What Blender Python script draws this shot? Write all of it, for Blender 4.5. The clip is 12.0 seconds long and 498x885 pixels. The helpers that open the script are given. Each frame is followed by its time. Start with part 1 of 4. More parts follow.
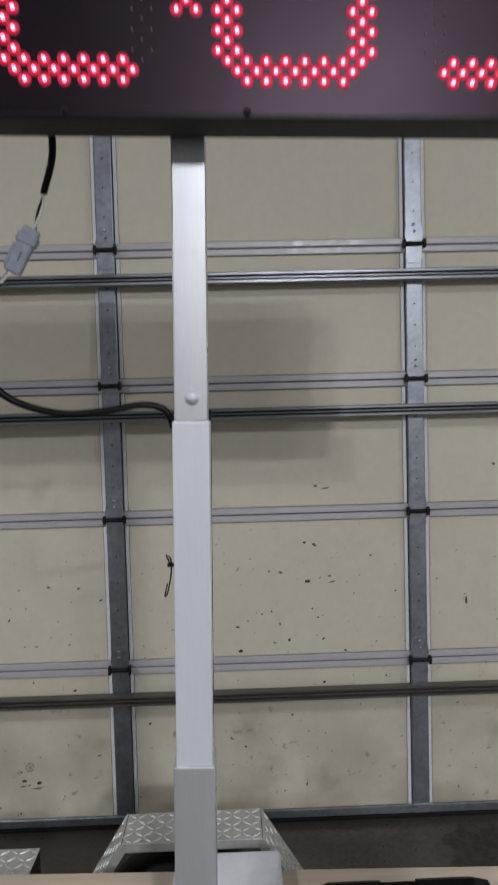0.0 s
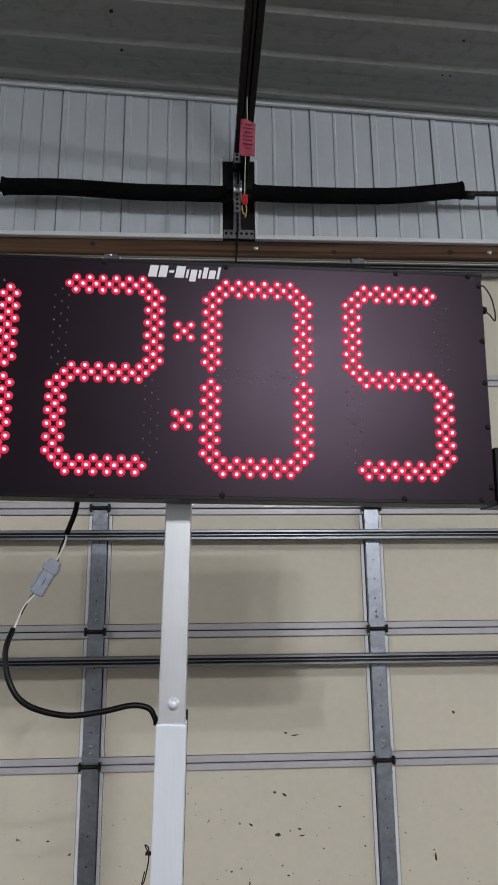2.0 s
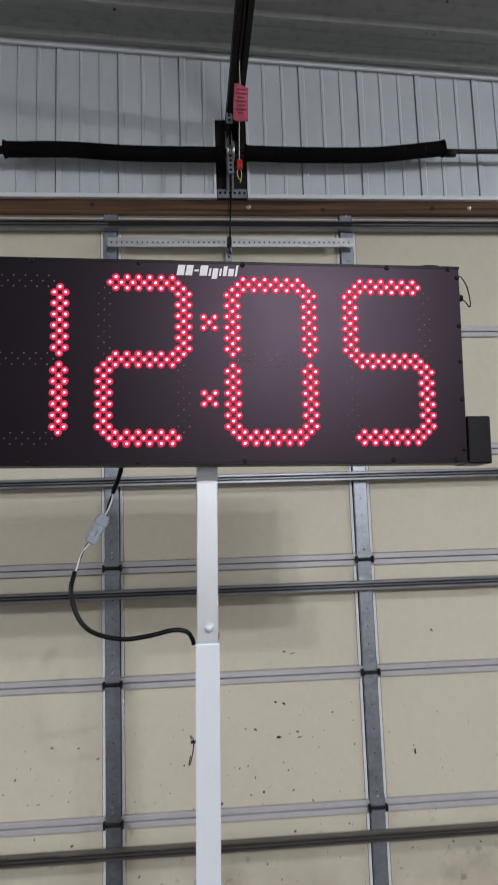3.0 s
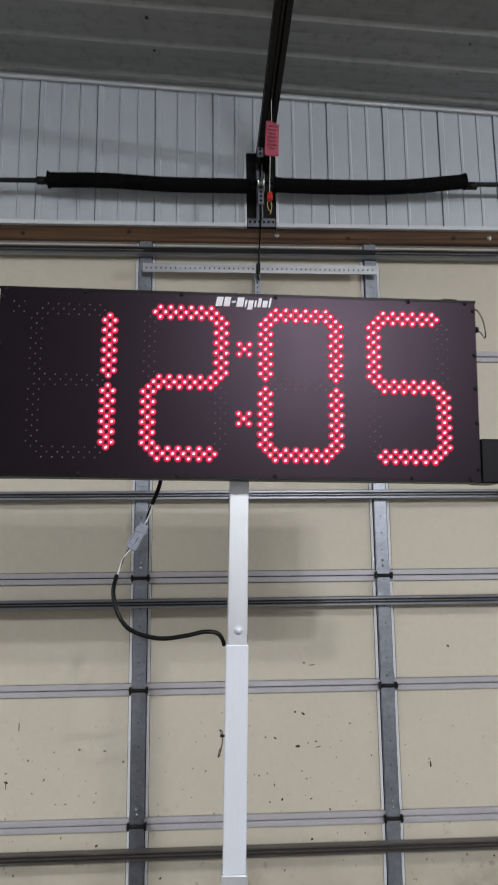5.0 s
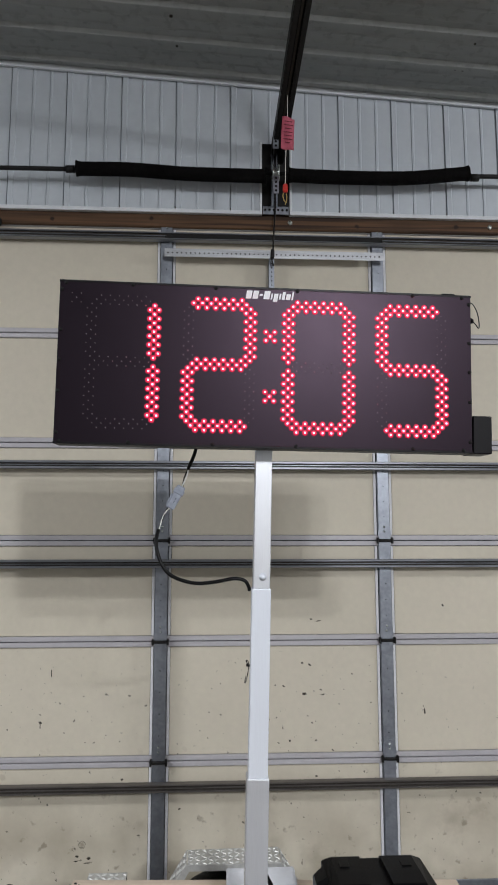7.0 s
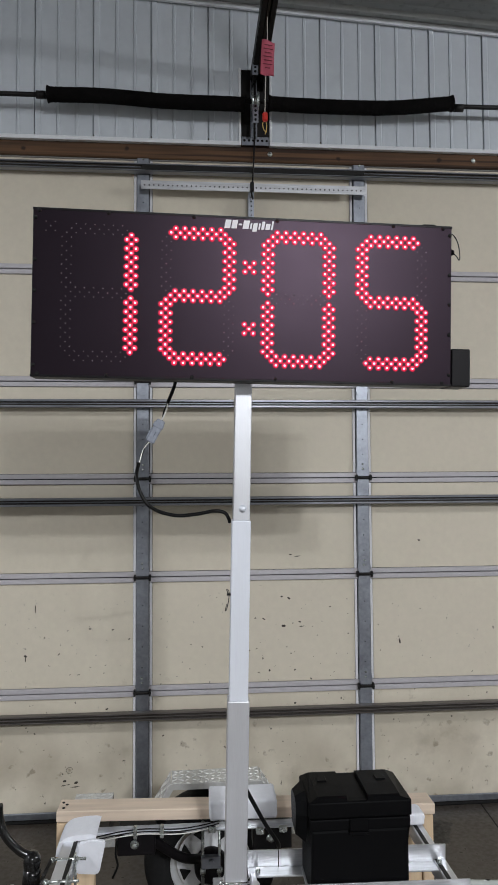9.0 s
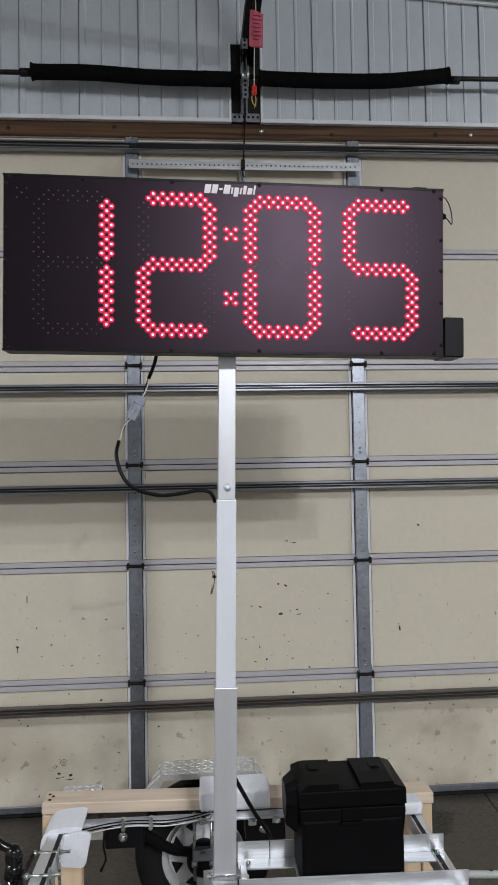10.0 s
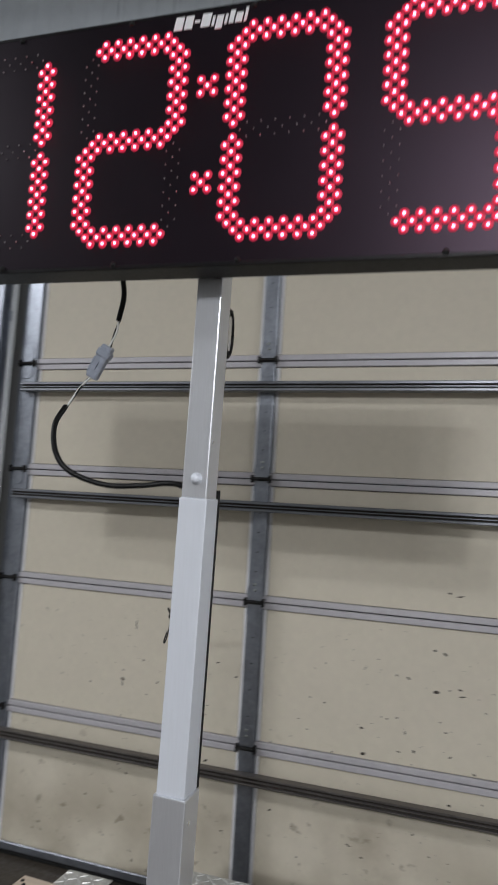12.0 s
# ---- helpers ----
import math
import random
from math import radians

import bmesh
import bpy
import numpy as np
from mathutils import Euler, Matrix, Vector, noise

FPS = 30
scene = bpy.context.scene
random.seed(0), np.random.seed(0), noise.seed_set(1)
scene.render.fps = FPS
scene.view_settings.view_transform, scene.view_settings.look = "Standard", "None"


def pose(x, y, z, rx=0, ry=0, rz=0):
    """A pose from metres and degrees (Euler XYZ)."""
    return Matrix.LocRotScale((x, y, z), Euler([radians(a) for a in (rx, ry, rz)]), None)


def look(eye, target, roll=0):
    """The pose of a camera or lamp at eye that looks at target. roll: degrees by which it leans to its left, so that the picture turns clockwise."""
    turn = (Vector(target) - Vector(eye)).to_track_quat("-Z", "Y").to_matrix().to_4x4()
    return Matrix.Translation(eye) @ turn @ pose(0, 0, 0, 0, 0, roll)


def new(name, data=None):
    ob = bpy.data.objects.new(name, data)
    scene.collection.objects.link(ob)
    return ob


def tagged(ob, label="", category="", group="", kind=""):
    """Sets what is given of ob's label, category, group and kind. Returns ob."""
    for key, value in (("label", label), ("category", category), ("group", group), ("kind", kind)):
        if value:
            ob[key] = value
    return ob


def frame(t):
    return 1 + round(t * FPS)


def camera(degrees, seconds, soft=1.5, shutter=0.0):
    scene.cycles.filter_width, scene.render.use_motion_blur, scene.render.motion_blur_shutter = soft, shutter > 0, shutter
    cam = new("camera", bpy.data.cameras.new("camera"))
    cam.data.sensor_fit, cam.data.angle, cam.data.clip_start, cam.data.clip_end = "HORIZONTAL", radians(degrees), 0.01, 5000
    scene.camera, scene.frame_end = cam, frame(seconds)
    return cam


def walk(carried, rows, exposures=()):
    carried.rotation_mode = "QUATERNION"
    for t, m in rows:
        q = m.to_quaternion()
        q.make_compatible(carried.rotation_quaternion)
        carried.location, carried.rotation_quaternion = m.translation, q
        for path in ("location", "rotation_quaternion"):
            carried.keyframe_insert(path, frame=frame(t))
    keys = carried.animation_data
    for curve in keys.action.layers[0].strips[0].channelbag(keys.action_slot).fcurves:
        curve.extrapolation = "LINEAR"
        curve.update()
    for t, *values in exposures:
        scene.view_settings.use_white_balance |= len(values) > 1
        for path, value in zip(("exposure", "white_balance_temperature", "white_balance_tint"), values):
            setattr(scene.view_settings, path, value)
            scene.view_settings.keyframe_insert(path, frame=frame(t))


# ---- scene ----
cam = camera(39.5, 12.0, soft=1.1, shutter=0.4)
PATH = [
    (0, (0.08, 0.075, 1.648), (0.127, 2.072, 1.552), -1.5),
    (0.5, (0.024, -0.057, 1.765), (0.169, 1.938, 1.76), -1.9),
    (1, (0.035, -0.129, 1.823), (0.165, 1.863, 1.951), -1.9),
    (1.5, (0.044, -0.162, 1.814), (0.189, 1.8, 2.174), -1.6),
    (2, (0.089, -0.262, 1.838), (0.2, 1.678, 2.307), -0.6),
    (2.5, (0.054, -0.398, 1.854), (0.211, 1.565, 2.201), -1.4),
    (3, (-0.009, -0.544, 1.871), (0.155, 1.43, 2.146), -1.9),
    (3.2, (-0.032, -0.554, 1.888), (0.133, 1.427, 2.104), -2.0),
    (4.8, (-0.079, -0.661, 1.871), (0.037, 1.316, 2.148), -0.7),
    (5, (-0.047, -0.686, 1.849), (0.061, 1.284, 2.176), -0.6),
    (5.5, (0.007, -0.775, 1.833), (0.059, 1.186, 2.221), -0.1),
    (6, (-0.066, -0.854, 1.835), (-0.034, 1.11, 2.211), 0.1),
    (6.5, (-0.116, -0.938, 1.821), (-0.065, 1.034, 2.149), -0.2),
    (7, (-0.132, -0.967, 1.801), (-0.026, 1.013, 2.056), 0.0),
    (7.5, (-0.146, -0.976, 1.786), (-0.009, 1.008, 1.996), 1.0),
    (9.5, (-0.11, -0.956, 1.747), (0.05, 1.036, 1.828), -0.8),
    (10, (-0.064, -0.883, 1.716), (0.084, 1.11, 1.796), -1.0),
    (10.5, (0.046, -0.778, 1.71), (0.169, 1.215, 1.806), -0.6),
    (11, (0.165, -0.615, 1.675), (0.084, 1.376, 1.844), 1.0),
    (11.5, (0.304, -0.318, 1.673), (0.098, 1.661, 1.884), 2.0),
    (12, (0.527, -0.066, 1.617), (-0.117, 1.818, 1.809), 3.4),
]
EXPOSURES = [(0, -0.25), (1, -0.16), (2, 0.04), (3, 0.18), (5, 0.20), (7.5, 0.18), (9.5, 0.11), (11, 0.05), (12, -0.11)]
walk(cam, [(t, look(eye, target, roll)) for t, eye, target, roll in PATH], EXPOSURES)

# ---- world, lamps, exposure ----
world = bpy.data.worlds.new("world")
world.use_nodes = True
world.node_tree.nodes["Background"].inputs["Color"].default_value = (0.5, 0.55, 0.6, 1)
world.node_tree.nodes["Background"].inputs["Strength"].default_value = 0.02
scene.world = world


COOL = (0.925, 0.95, 1.0)


def down_light(place, watts, size):
    """A disk lamp, for shop lights and added fill, that throws its light down and to the sides."""
    data = bpy.data.lights.new("down_light", "AREA")
    data.shape, data.size, data.energy, data.color = "DISK", size, watts, COOL
    ob = new("down_light", data)
    ob.location = place
    return ob


def bare_lamp(place, watts, radius):
    data = bpy.data.lights.new("bare_lamp", "POINT")
    data.energy, data.shadow_soft_size, data.color = watts, radius, COOL
    ob = new("bare_lamp", data)
    ob.location = place
    return ob


for place, watts, radius in (((1.58, -5.6, 4.15), 165, 0.12), ((1.12, -4.5, 4.10), 100, 0.11), ((2.05, -5.3, 4.08), 80, 0.14)):
    down_light(Vector(place) + Vector((0, 0, 0.03)), 1.3 * watts, 2.2 * radius)
    bare_lamp(place, 0.7 * watts, radius)
bare_lamp((5.5, 0.0, 3.965), 225, 0.09)
# unseen fill added on the left to lighten the clock's shadow on the door
down_light((-4.0, -0.8, 4.35), 140, 0.8)

# ---- measures ----
FLOOR = -0.06
DOOR_Y = 2.87          # inner face of the door's panels
WALL_Y = 2.83          # inner face of the steel liner
ROOM_X0, ROOM_X1, ROOM_Y0 = -5.0, 6.0, -9.5
STILES = (-1.675, -0.4, 0.82, 2.095)
JOINTS = (FLOOR + 0.02, 0.61, 1.22, 1.753, 2.286, 2.905, 3.56)


def ceiling_z(x):
    return 4.430 - 0.0578 * x


# ---- materials ----
def material(name, colour, rough=0.5, metal=0.0, vary=0.12, big=1.5, fine=60.0, bump=0.0, rough_vary=0.1, stretch=(1, 1, 1), coat=0.0, random_tone=0.0, spec=0.5):
    """A surface with tone varied at two sizes, in metres of the world, and fine relief."""
    m = bpy.data.materials.new(name)
    m.use_nodes = True
    t = m.node_tree
    b = t.nodes["Principled BSDF"]
    b.inputs["Metallic"].default_value = metal
    b.inputs["Coat Weight"].default_value = coat
    b.inputs["Specular IOR Level"].default_value = spec
    geo = t.nodes.new("ShaderNodeNewGeometry")
    mp = t.nodes.new("ShaderNodeMapping")
    mp.inputs["Scale"].default_value = stretch
    t.links.new(geo.outputs["Position"], mp.inputs["Vector"])

    def noise_at(scale, detail=4.0):
        n = t.nodes.new("ShaderNodeTexNoise")
        n.inputs["Scale"].default_value, n.inputs["Detail"].default_value = scale, detail
        t.links.new(mp.outputs["Vector"], n.inputs["Vector"])
        return n.outputs["Fac"]

    large, small = noise_at(big), noise_at(fine, 6.0)
    add = t.nodes.new("ShaderNodeMath")
    add.operation = "ADD"
    t.links.new(large, add.inputs[0])
    t.links.new(small, add.inputs[1])
    ramp = t.nodes.new("ShaderNodeMapRange")
    ramp.inputs["From Min"].default_value, ramp.inputs["From Max"].default_value = 0.6, 1.4
    ramp.inputs["To Min"].default_value, ramp.inputs["To Max"].default_value = 1 - vary, 1 + vary
    t.links.new(add.outputs[0], ramp.inputs["Value"])
    tone = ramp.outputs["Result"]
    if random_tone:
        info = t.nodes.new("ShaderNodeObjectInfo")
        rr = t.nodes.new("ShaderNodeMapRange")
        rr.inputs["To Min"].default_value, rr.inputs["To Max"].default_value = 1 - random_tone, 1 + random_tone
        t.links.new(info.outputs["Random"], rr.inputs["Value"])
        mul = t.nodes.new("ShaderNodeMath")
        mul.operation = "MULTIPLY"
        t.links.new(tone, mul.inputs[0])
        t.links.new(rr.outputs["Result"], mul.inputs[1])
        tone = mul.outputs[0]
    mix = t.nodes.new("ShaderNodeVectorMath")
    mix.operation = "SCALE"
    mix.inputs[0].default_value = colour
    t.links.new(tone, mix.inputs["Scale"])
    t.links.new(mix.outputs["Vector"], b.inputs["Base Color"])
    rg = t.nodes.new("ShaderNodeMapRange")
    rg.inputs["From Min"].default_value, rg.inputs["From Max"].default_value = 0.3, 0.7
    rg.inputs["To Min"].default_value, rg.inputs["To Max"].default_value = max(rough - rough_vary, 0.02), min(rough + rough_vary, 1)
    t.links.new(small, rg.inputs["Value"])
    t.links.new(rg.outputs["Result"], b.inputs["Roughness"])
    if bump:
        bp = t.nodes.new("ShaderNodeBump")
        bp.inputs["Strength"].default_value, bp.inputs["Distance"].default_value = 0.6, bump
        t.links.new(small, bp.inputs["Height"])
        t.links.new(bp.outputs["Normal"], b.inputs["Normal"])
    return m


def nodes_of(m):
    t = m.node_tree
    b = t.nodes["Principled BSDF"]
    return t, b, b.inputs["Base Color"].links[0].from_socket


def over(m, colour, mask):
    """Lays a second colour over the base where the mask socket is 1."""
    t, b, base = nodes_of(m)
    mix = t.nodes.new("ShaderNodeMix")
    mix.data_type = "RGBA"
    t.links.new(mask, mix.inputs["Factor"])
    t.links.new(base, mix.inputs["A"])
    mix.inputs["B"].default_value = (*colour, 1)
    t.links.new(mix.outputs["Result"], b.inputs["Base Color"])


def smear_mask(m, scale, low, high, amount, stretch=(1, 1, 1), offset=(0, 0, 0), bound=None):
    """Smears of a random shape; bound: (axis, from, to), where the mask thins out between two heights or places."""
    t = m.node_tree
    geo = t.nodes.new("ShaderNodeNewGeometry")
    mp = t.nodes.new("ShaderNodeMapping")
    mp.inputs["Scale"].default_value, mp.inputs["Location"].default_value = stretch, offset
    t.links.new(geo.outputs["Position"], mp.inputs["Vector"])
    n = t.nodes.new("ShaderNodeTexNoise")
    n.inputs["Scale"].default_value, n.inputs["Detail"].default_value = scale, 7.0
    t.links.new(mp.outputs["Vector"], n.inputs["Vector"])
    r = t.nodes.new("ShaderNodeMapRange")
    r.inputs["From Min"].default_value, r.inputs["From Max"].default_value = low, high
    r.inputs["To Max"].default_value = amount
    t.links.new(n.outputs["Fac"], r.inputs["Value"])
    out = r.outputs["Result"]
    if bound:
        sep = t.nodes.new("ShaderNodeSeparateXYZ")
        t.links.new(geo.outputs["Position"], sep.inputs[0])
        rb = t.nodes.new("ShaderNodeMapRange")
        rb.inputs["From Min"].default_value, rb.inputs["From Max"].default_value = bound[1], bound[2]
        t.links.new(sep.outputs[bound[0]], rb.inputs["Value"])
        mul = t.nodes.new("ShaderNodeMath")
        mul.operation = "MULTIPLY"
        t.links.new(out, mul.inputs[0])
        t.links.new(rb.outputs["Result"], mul.inputs[1])
        out = mul.outputs[0]
    return out


def patch_mask(m, at, reach, scale, soft, amount):
    """One stain with a ragged edge round a place."""
    t = m.node_tree
    geo = t.nodes.new("ShaderNodeNewGeometry")
    far = t.nodes.new("ShaderNodeVectorMath")
    far.operation = "DISTANCE"
    far.inputs[1].default_value = at
    t.links.new(geo.outputs["Position"], far.inputs[0])
    n = t.nodes.new("ShaderNodeTexNoise")
    n.inputs["Scale"].default_value, n.inputs["Detail"].default_value = scale, 6.0
    t.links.new(geo.outputs["Position"], n.inputs["Vector"])
    add = t.nodes.new("ShaderNodeMath")
    add.operation = "MULTIPLY_ADD"
    t.links.new(n.outputs["Fac"], add.inputs[0])
    add.inputs[1].default_value = -1.6 * reach
    t.links.new(far.outputs["Value"], add.inputs[2])
    edge = t.nodes.new("ShaderNodeMapRange")
    edge.inputs["From Min"].default_value = reach * 0.2
    edge.inputs["From Max"].default_value = reach * (0.2 - soft)
    edge.inputs["To Max"].default_value = amount
    t.links.new(add.outputs[0], edge.inputs["Value"])
    return edge.outputs["Result"]


M_PANEL = material("cream_panel", (0.64, 0.585, 0.475), 0.55, vary=0.05, big=1.2, fine=35, bump=0.0004, random_tone=0.02, spec=0.3)
# Dirt on the foot, deepened to stand in for the light's falloff.
over(M_PANEL, (0.25, 0.21, 0.14), smear_mask(M_PANEL, 3.2, 0.34, 0.70, 0.72, bound=("Z", 0.66, 0.05)))
over(M_PANEL, (0.06, 0.05, 0.04), smear_mask(M_PANEL, 42.0, 0.705, 0.722, 0.9, offset=(3, 0, 1), bound=("Z", 1.25, 0.9)))
over(M_PANEL, (0.17, 0.13, 0.085), smear_mask(M_PANEL, 17.0, 0.635, 0.70, 0.55, offset=(1, 0, 4), bound=("Z", 0.75, 0.25)))
for at, reach in (((1.16, DOOR_Y, 0.29), 0.10), ((1.30, DOOR_Y, 0.34), 0.07), ((1.43, DOOR_Y, 0.30), 0.06), ((-0.49, DOOR_Y, 0.30), 0.05), ((0.12, DOOR_Y, 0.34), 0.10), ((0.20, DOOR_Y, 0.16), 0.09), ((0.42, DOOR_Y, 0.12), 0.08)):
    over(M_PANEL, (0.24, 0.20, 0.14), patch_mask(M_PANEL, at, reach, 26.0, 1.3, 0.42))
M_RAIL = material("painted_steel_rail", (0.50, 0.48, 0.50), 0.4, 0.1, vary=0.08, fine=40)
M_EDGE = material("white_vinyl_edge", (0.80, 0.80, 0.82), 0.45, vary=0.05)
M_GALV = material("galvanised_steel", (0.31, 0.33, 0.37), 0.38, 0.92, vary=0.24, big=14, fine=55, rough_vary=0.06)
M_ROLLED = material("rolled_zinc_steel", (0.26, 0.27, 0.295), 0.36, 0.95, vary=0.16, big=5, fine=30, stretch=(0.2, 1, 1), rough_vary=0.08)
M_DARK = material("dark_grimy_steel", (0.014, 0.013, 0.0125), 0.5, 0.3, vary=0.3, spec=0.3)
M_SEAL = material("black_rubber", (0.010, 0.010, 0.010), 0.7, vary=0.2, bump=0.0006, spec=0.25)
M_LINER = material("white_steel_liner", (0.60, 0.64, 0.68), 0.38, vary=0.05, big=0.9, fine=25)
M_CEIL = material("white_steel_ceiling", (0.60, 0.61, 0.59), 0.32, vary=0.06, big=0.8, fine=20)
M_TRIM = material("white_trim", (0.78, 0.80, 0.82), 0.4, vary=0.04)
M_PLASTER = material("plain_wall", (0.38, 0.38, 0.37), 0.8, vary=0.1, spec=0.2)
M_FLOOR = material("damp_concrete", (0.060, 0.050, 0.040), 0.48, vary=0.25, big=2.2, fine=45, bump=0.0012, rough_vary=0.22)
over(M_FLOOR, (0.045, 0.04, 0.036), smear_mask(M_FLOOR, 1.4, 0.48, 0.66, 0.55, offset=(0.7, 0.35, 0)))
over(M_FLOOR, (0.020, 0.017, 0.014), patch_mask(M_FLOOR, (1.02, 2.60, FLOOR), 0.18, 11.0, 0.08, 0.92))
M_HEADER = material("stained_wood_header", (0.100, 0.052, 0.026), 0.6, vary=0.7, big=5.0, fine=26, bump=0.001, stretch=(0.09, 1, 3.0), spec=0.3)
over(M_HEADER, (0.028, 0.014, 0.008), smear_mask(M_HEADER, 9.0, 0.50, 0.60, 0.85, stretch=(0.07, 1, 3.6), offset=(2, 0, 5)))
for at in ((-0.49, 2.84, 3.585), (0.70, 2.84, 3.566), (1.29, 2.84, 3.575), (-1.05, 2.84, 3.57)):
    over(M_HEADER, (0.012, 0.007, 0.005), patch_mask(M_HEADER, at, 0.016, 40.0, 0.6, 0.9))
M_PINE = material("raw_pine", (0.60, 0.49, 0.385), 0.6, vary=0.28, big=3.0, fine=35, bump=0.0006, stretch=(0.1, 1, 1.4), spec=0.3)
M_PINE_LEG = material("raw_pine_leg", (0.62, 0.47, 0.31), 0.6, vary=0.18, big=3.0, fine=40, bump=0.0006, stretch=(1.4, 1, 0.06), spec=0.3)
M_BLACK = material("black_powder_coat", (0.006, 0.005, 0.006), 0.42, vary=0.2, big=3, fine=150, bump=0.0002, rough_vary=0.04, spec=0.2)
M_FACE = material("smoked_black_face", (0.0032, 0.0025, 0.0038), 0.37, vary=0.15, big=2.0, fine=12, rough_vary=0.01, spec=0.28)
# Purple sheen tint stands in for the red bloom of the bulbs.
M_FACE.node_tree.nodes["Principled BSDF"].inputs["Specular Tint"].default_value = (1.0, 0.72, 0.94, 1)
M_PLASTIC = material("black_plastic", (0.0032, 0.0032, 0.0036), 0.40, vary=0.2, big=4, fine=260, bump=0.0003, spec=0.07)
M_SLEEVE = material("black_fabric_sleeve", (0.0045, 0.004, 0.004), 0.85, vary=0.5, big=9, fine=70, bump=0.004, spec=0.08)
M_ALU = material("brushed_aluminium", (0.78, 0.79, 0.82), 0.36, 0.72, vary=0.05, big=4, fine=60, stretch=(8, 8, 0.4), rough_vary=0.04)
M_ALU_X = material("brushed_aluminium_bar", (0.60, 0.61, 0.63), 0.40, 0.82, vary=0.2, big=5, fine=40, stretch=(0.4, 6, 6), rough_vary=0.10)
M_ALU_MATT = material("clear_anodised_aluminium", (0.80, 0.83, 0.89), 0.5, 0.3, vary=0.03, big=3, fine=40, stretch=(6, 6, 0.4), rough_vary=0.03)
M_TREAD = material("diamond_plate_aluminium", (0.62, 0.62, 0.60), 0.46, 0.65, vary=0.15, big=6, fine=70, rough_vary=0.10)
M_FOAM = material("white_foam", (0.74, 0.75, 0.79), 0.8, vary=0.06, big=8, bump=0.0008)
M_ZINC = material("zinc_plated_steel", (0.55, 0.58, 0.56), 0.28, 0.9, vary=0.15)
M_CHROME = material("chrome", (0.8, 0.8, 0.82), 0.12, 1.0, vary=0.05)
M_RIM = material("white_painted_rim", (0.74, 0.75, 0.76), 0.35, vary=0.06, coat=0.3)
M_WHITE = material("white_lettering", (0.85, 0.85, 0.86), 0.5, vary=0.03)
M_GLOSS = material("glossy_black_paint", (0.006, 0.006, 0.006), 0.16, vary=0.1, spec=0.5)
M_CABLE = material("black_cable", (0.0045, 0.0045, 0.0045), 0.38, vary=0.15, spec=0.22)
M_WHITE_WIRE = material("white_wire", (0.75, 0.74, 0.70), 0.4, vary=0.05)
M_PLUG = material("clear_grey_plug", (0.36, 0.39, 0.46), 0.25, vary=0.08)
M_TAG = material("pink_paper_tag", (0.76, 0.19, 0.27), 0.65, vary=0.12, fine=40)
M_TAG_INK = material("dark_tag_ink", (0.22, 0.03, 0.05), 0.7)
M_RED = material("red_plastic", (0.60, 0.03, 0.02), 0.4, vary=0.1)
M_YELLOW = material("yellow_cord", (0.55, 0.38, 0.12), 0.6)
M_CORD = material("white_cord", (0.66, 0.62, 0.55), 0.7)
M_SPOT = material("dried_mud", (0.045, 0.036, 0.026), 0.8, vary=0.3)
M_UNLIT = material("unlit_bulb", (0.22, 0.19, 0.20), 0.25, vary=0.1)
# Grime colour; in the struts it also carries the shade of the hollow.
M_DIRT_SHADE = material("dust_and_shade_steel", (0.060, 0.052, 0.045), 0.75, 0.1, vary=0.3, spec=0.2)
M_RUSTY = material("dust_filmed_steel", (0.16, 0.145, 0.135), 0.45, 0.7, vary=0.35, big=6, fine=40, stretch=(0.3, 1, 1))
M_HOSE = material("grey_plastic_pipe", (0.40, 0.43, 0.40), 0.5, vary=0.1)


def glowing(name, colour, strength):
    m = bpy.data.materials.new(name)
    m.use_nodes = True
    b = m.node_tree.nodes["Principled BSDF"]
    b.inputs["Base Color"].default_value = (0.12, 0.01, 0.02, 1)
    b.inputs["Emission Color"].default_value = (*colour, 1)
    b.inputs["Emission Strength"].default_value = strength
    return m


M_LED = glowing("lit_bulb_core", (1.0, 0.055, 0.085), 24.0)
# Lens bloom round a lit bulb, imitated by three fading emissive colours.
M_LED_HALO_IN = glowing("lit_bulb_halo_in", (1.0, 0.020, 0.12), 0.72)
M_LED_HALO_MID = glowing("lit_bulb_halo_mid", (1.0, 0.008, 0.10), 0.52)
M_LED_HALO_OUT = glowing("lit_bulb_halo_out", (1.0, 0.006, 0.09), 0.40)


# ---- mesh helpers ----
def box(bm, x0, x1, y0, y1, z0, z1, bevel=0.0, segments=1):
    vs = [bm.verts.new((x, y, z)) for x in (x0, x1) for y in (y0, y1) for z in (z0, z1)]
    fs = [bm.faces.new([vs[i] for i in f]) for f in ((0, 1, 3, 2), (4, 6, 7, 5), (0, 4, 5, 1), (2, 3, 7, 6), (0, 2, 6, 4), (1, 5, 7, 3))]
    if bevel:
        es = list({e for f in fs for e in f.edges})
        bmesh.ops.bevel(bm, geom=es, offset=bevel, segments=segments, affect="EDGES", profile=0.6)
    return bm


def rod(bm, p, q, r, n=14, r2=None, caps=True):
    """A round bar from p to q."""
    p, q = Vector(p), Vector(q)
    ax = (q - p).normalized()
    u = ax.orthogonal().normalized()
    v = ax.cross(u)
    rings = []
    for c, rad in ((p, r), (q, r if r2 is None else r2)):
        rings.append([bm.verts.new(c + rad * (math.cos(2 * math.pi * k / n) * u + math.sin(2 * math.pi * k / n) * v)) for k in range(n)])
    for k in range(n):
        bm.faces.new((rings[0][k], rings[0][(k + 1) % n], rings[1][(k + 1) % n], rings[1][k])).smooth = True
    if caps:
        bm.faces.new(rings[0][::-1])
        bm.faces.new(rings[1])
    return bm


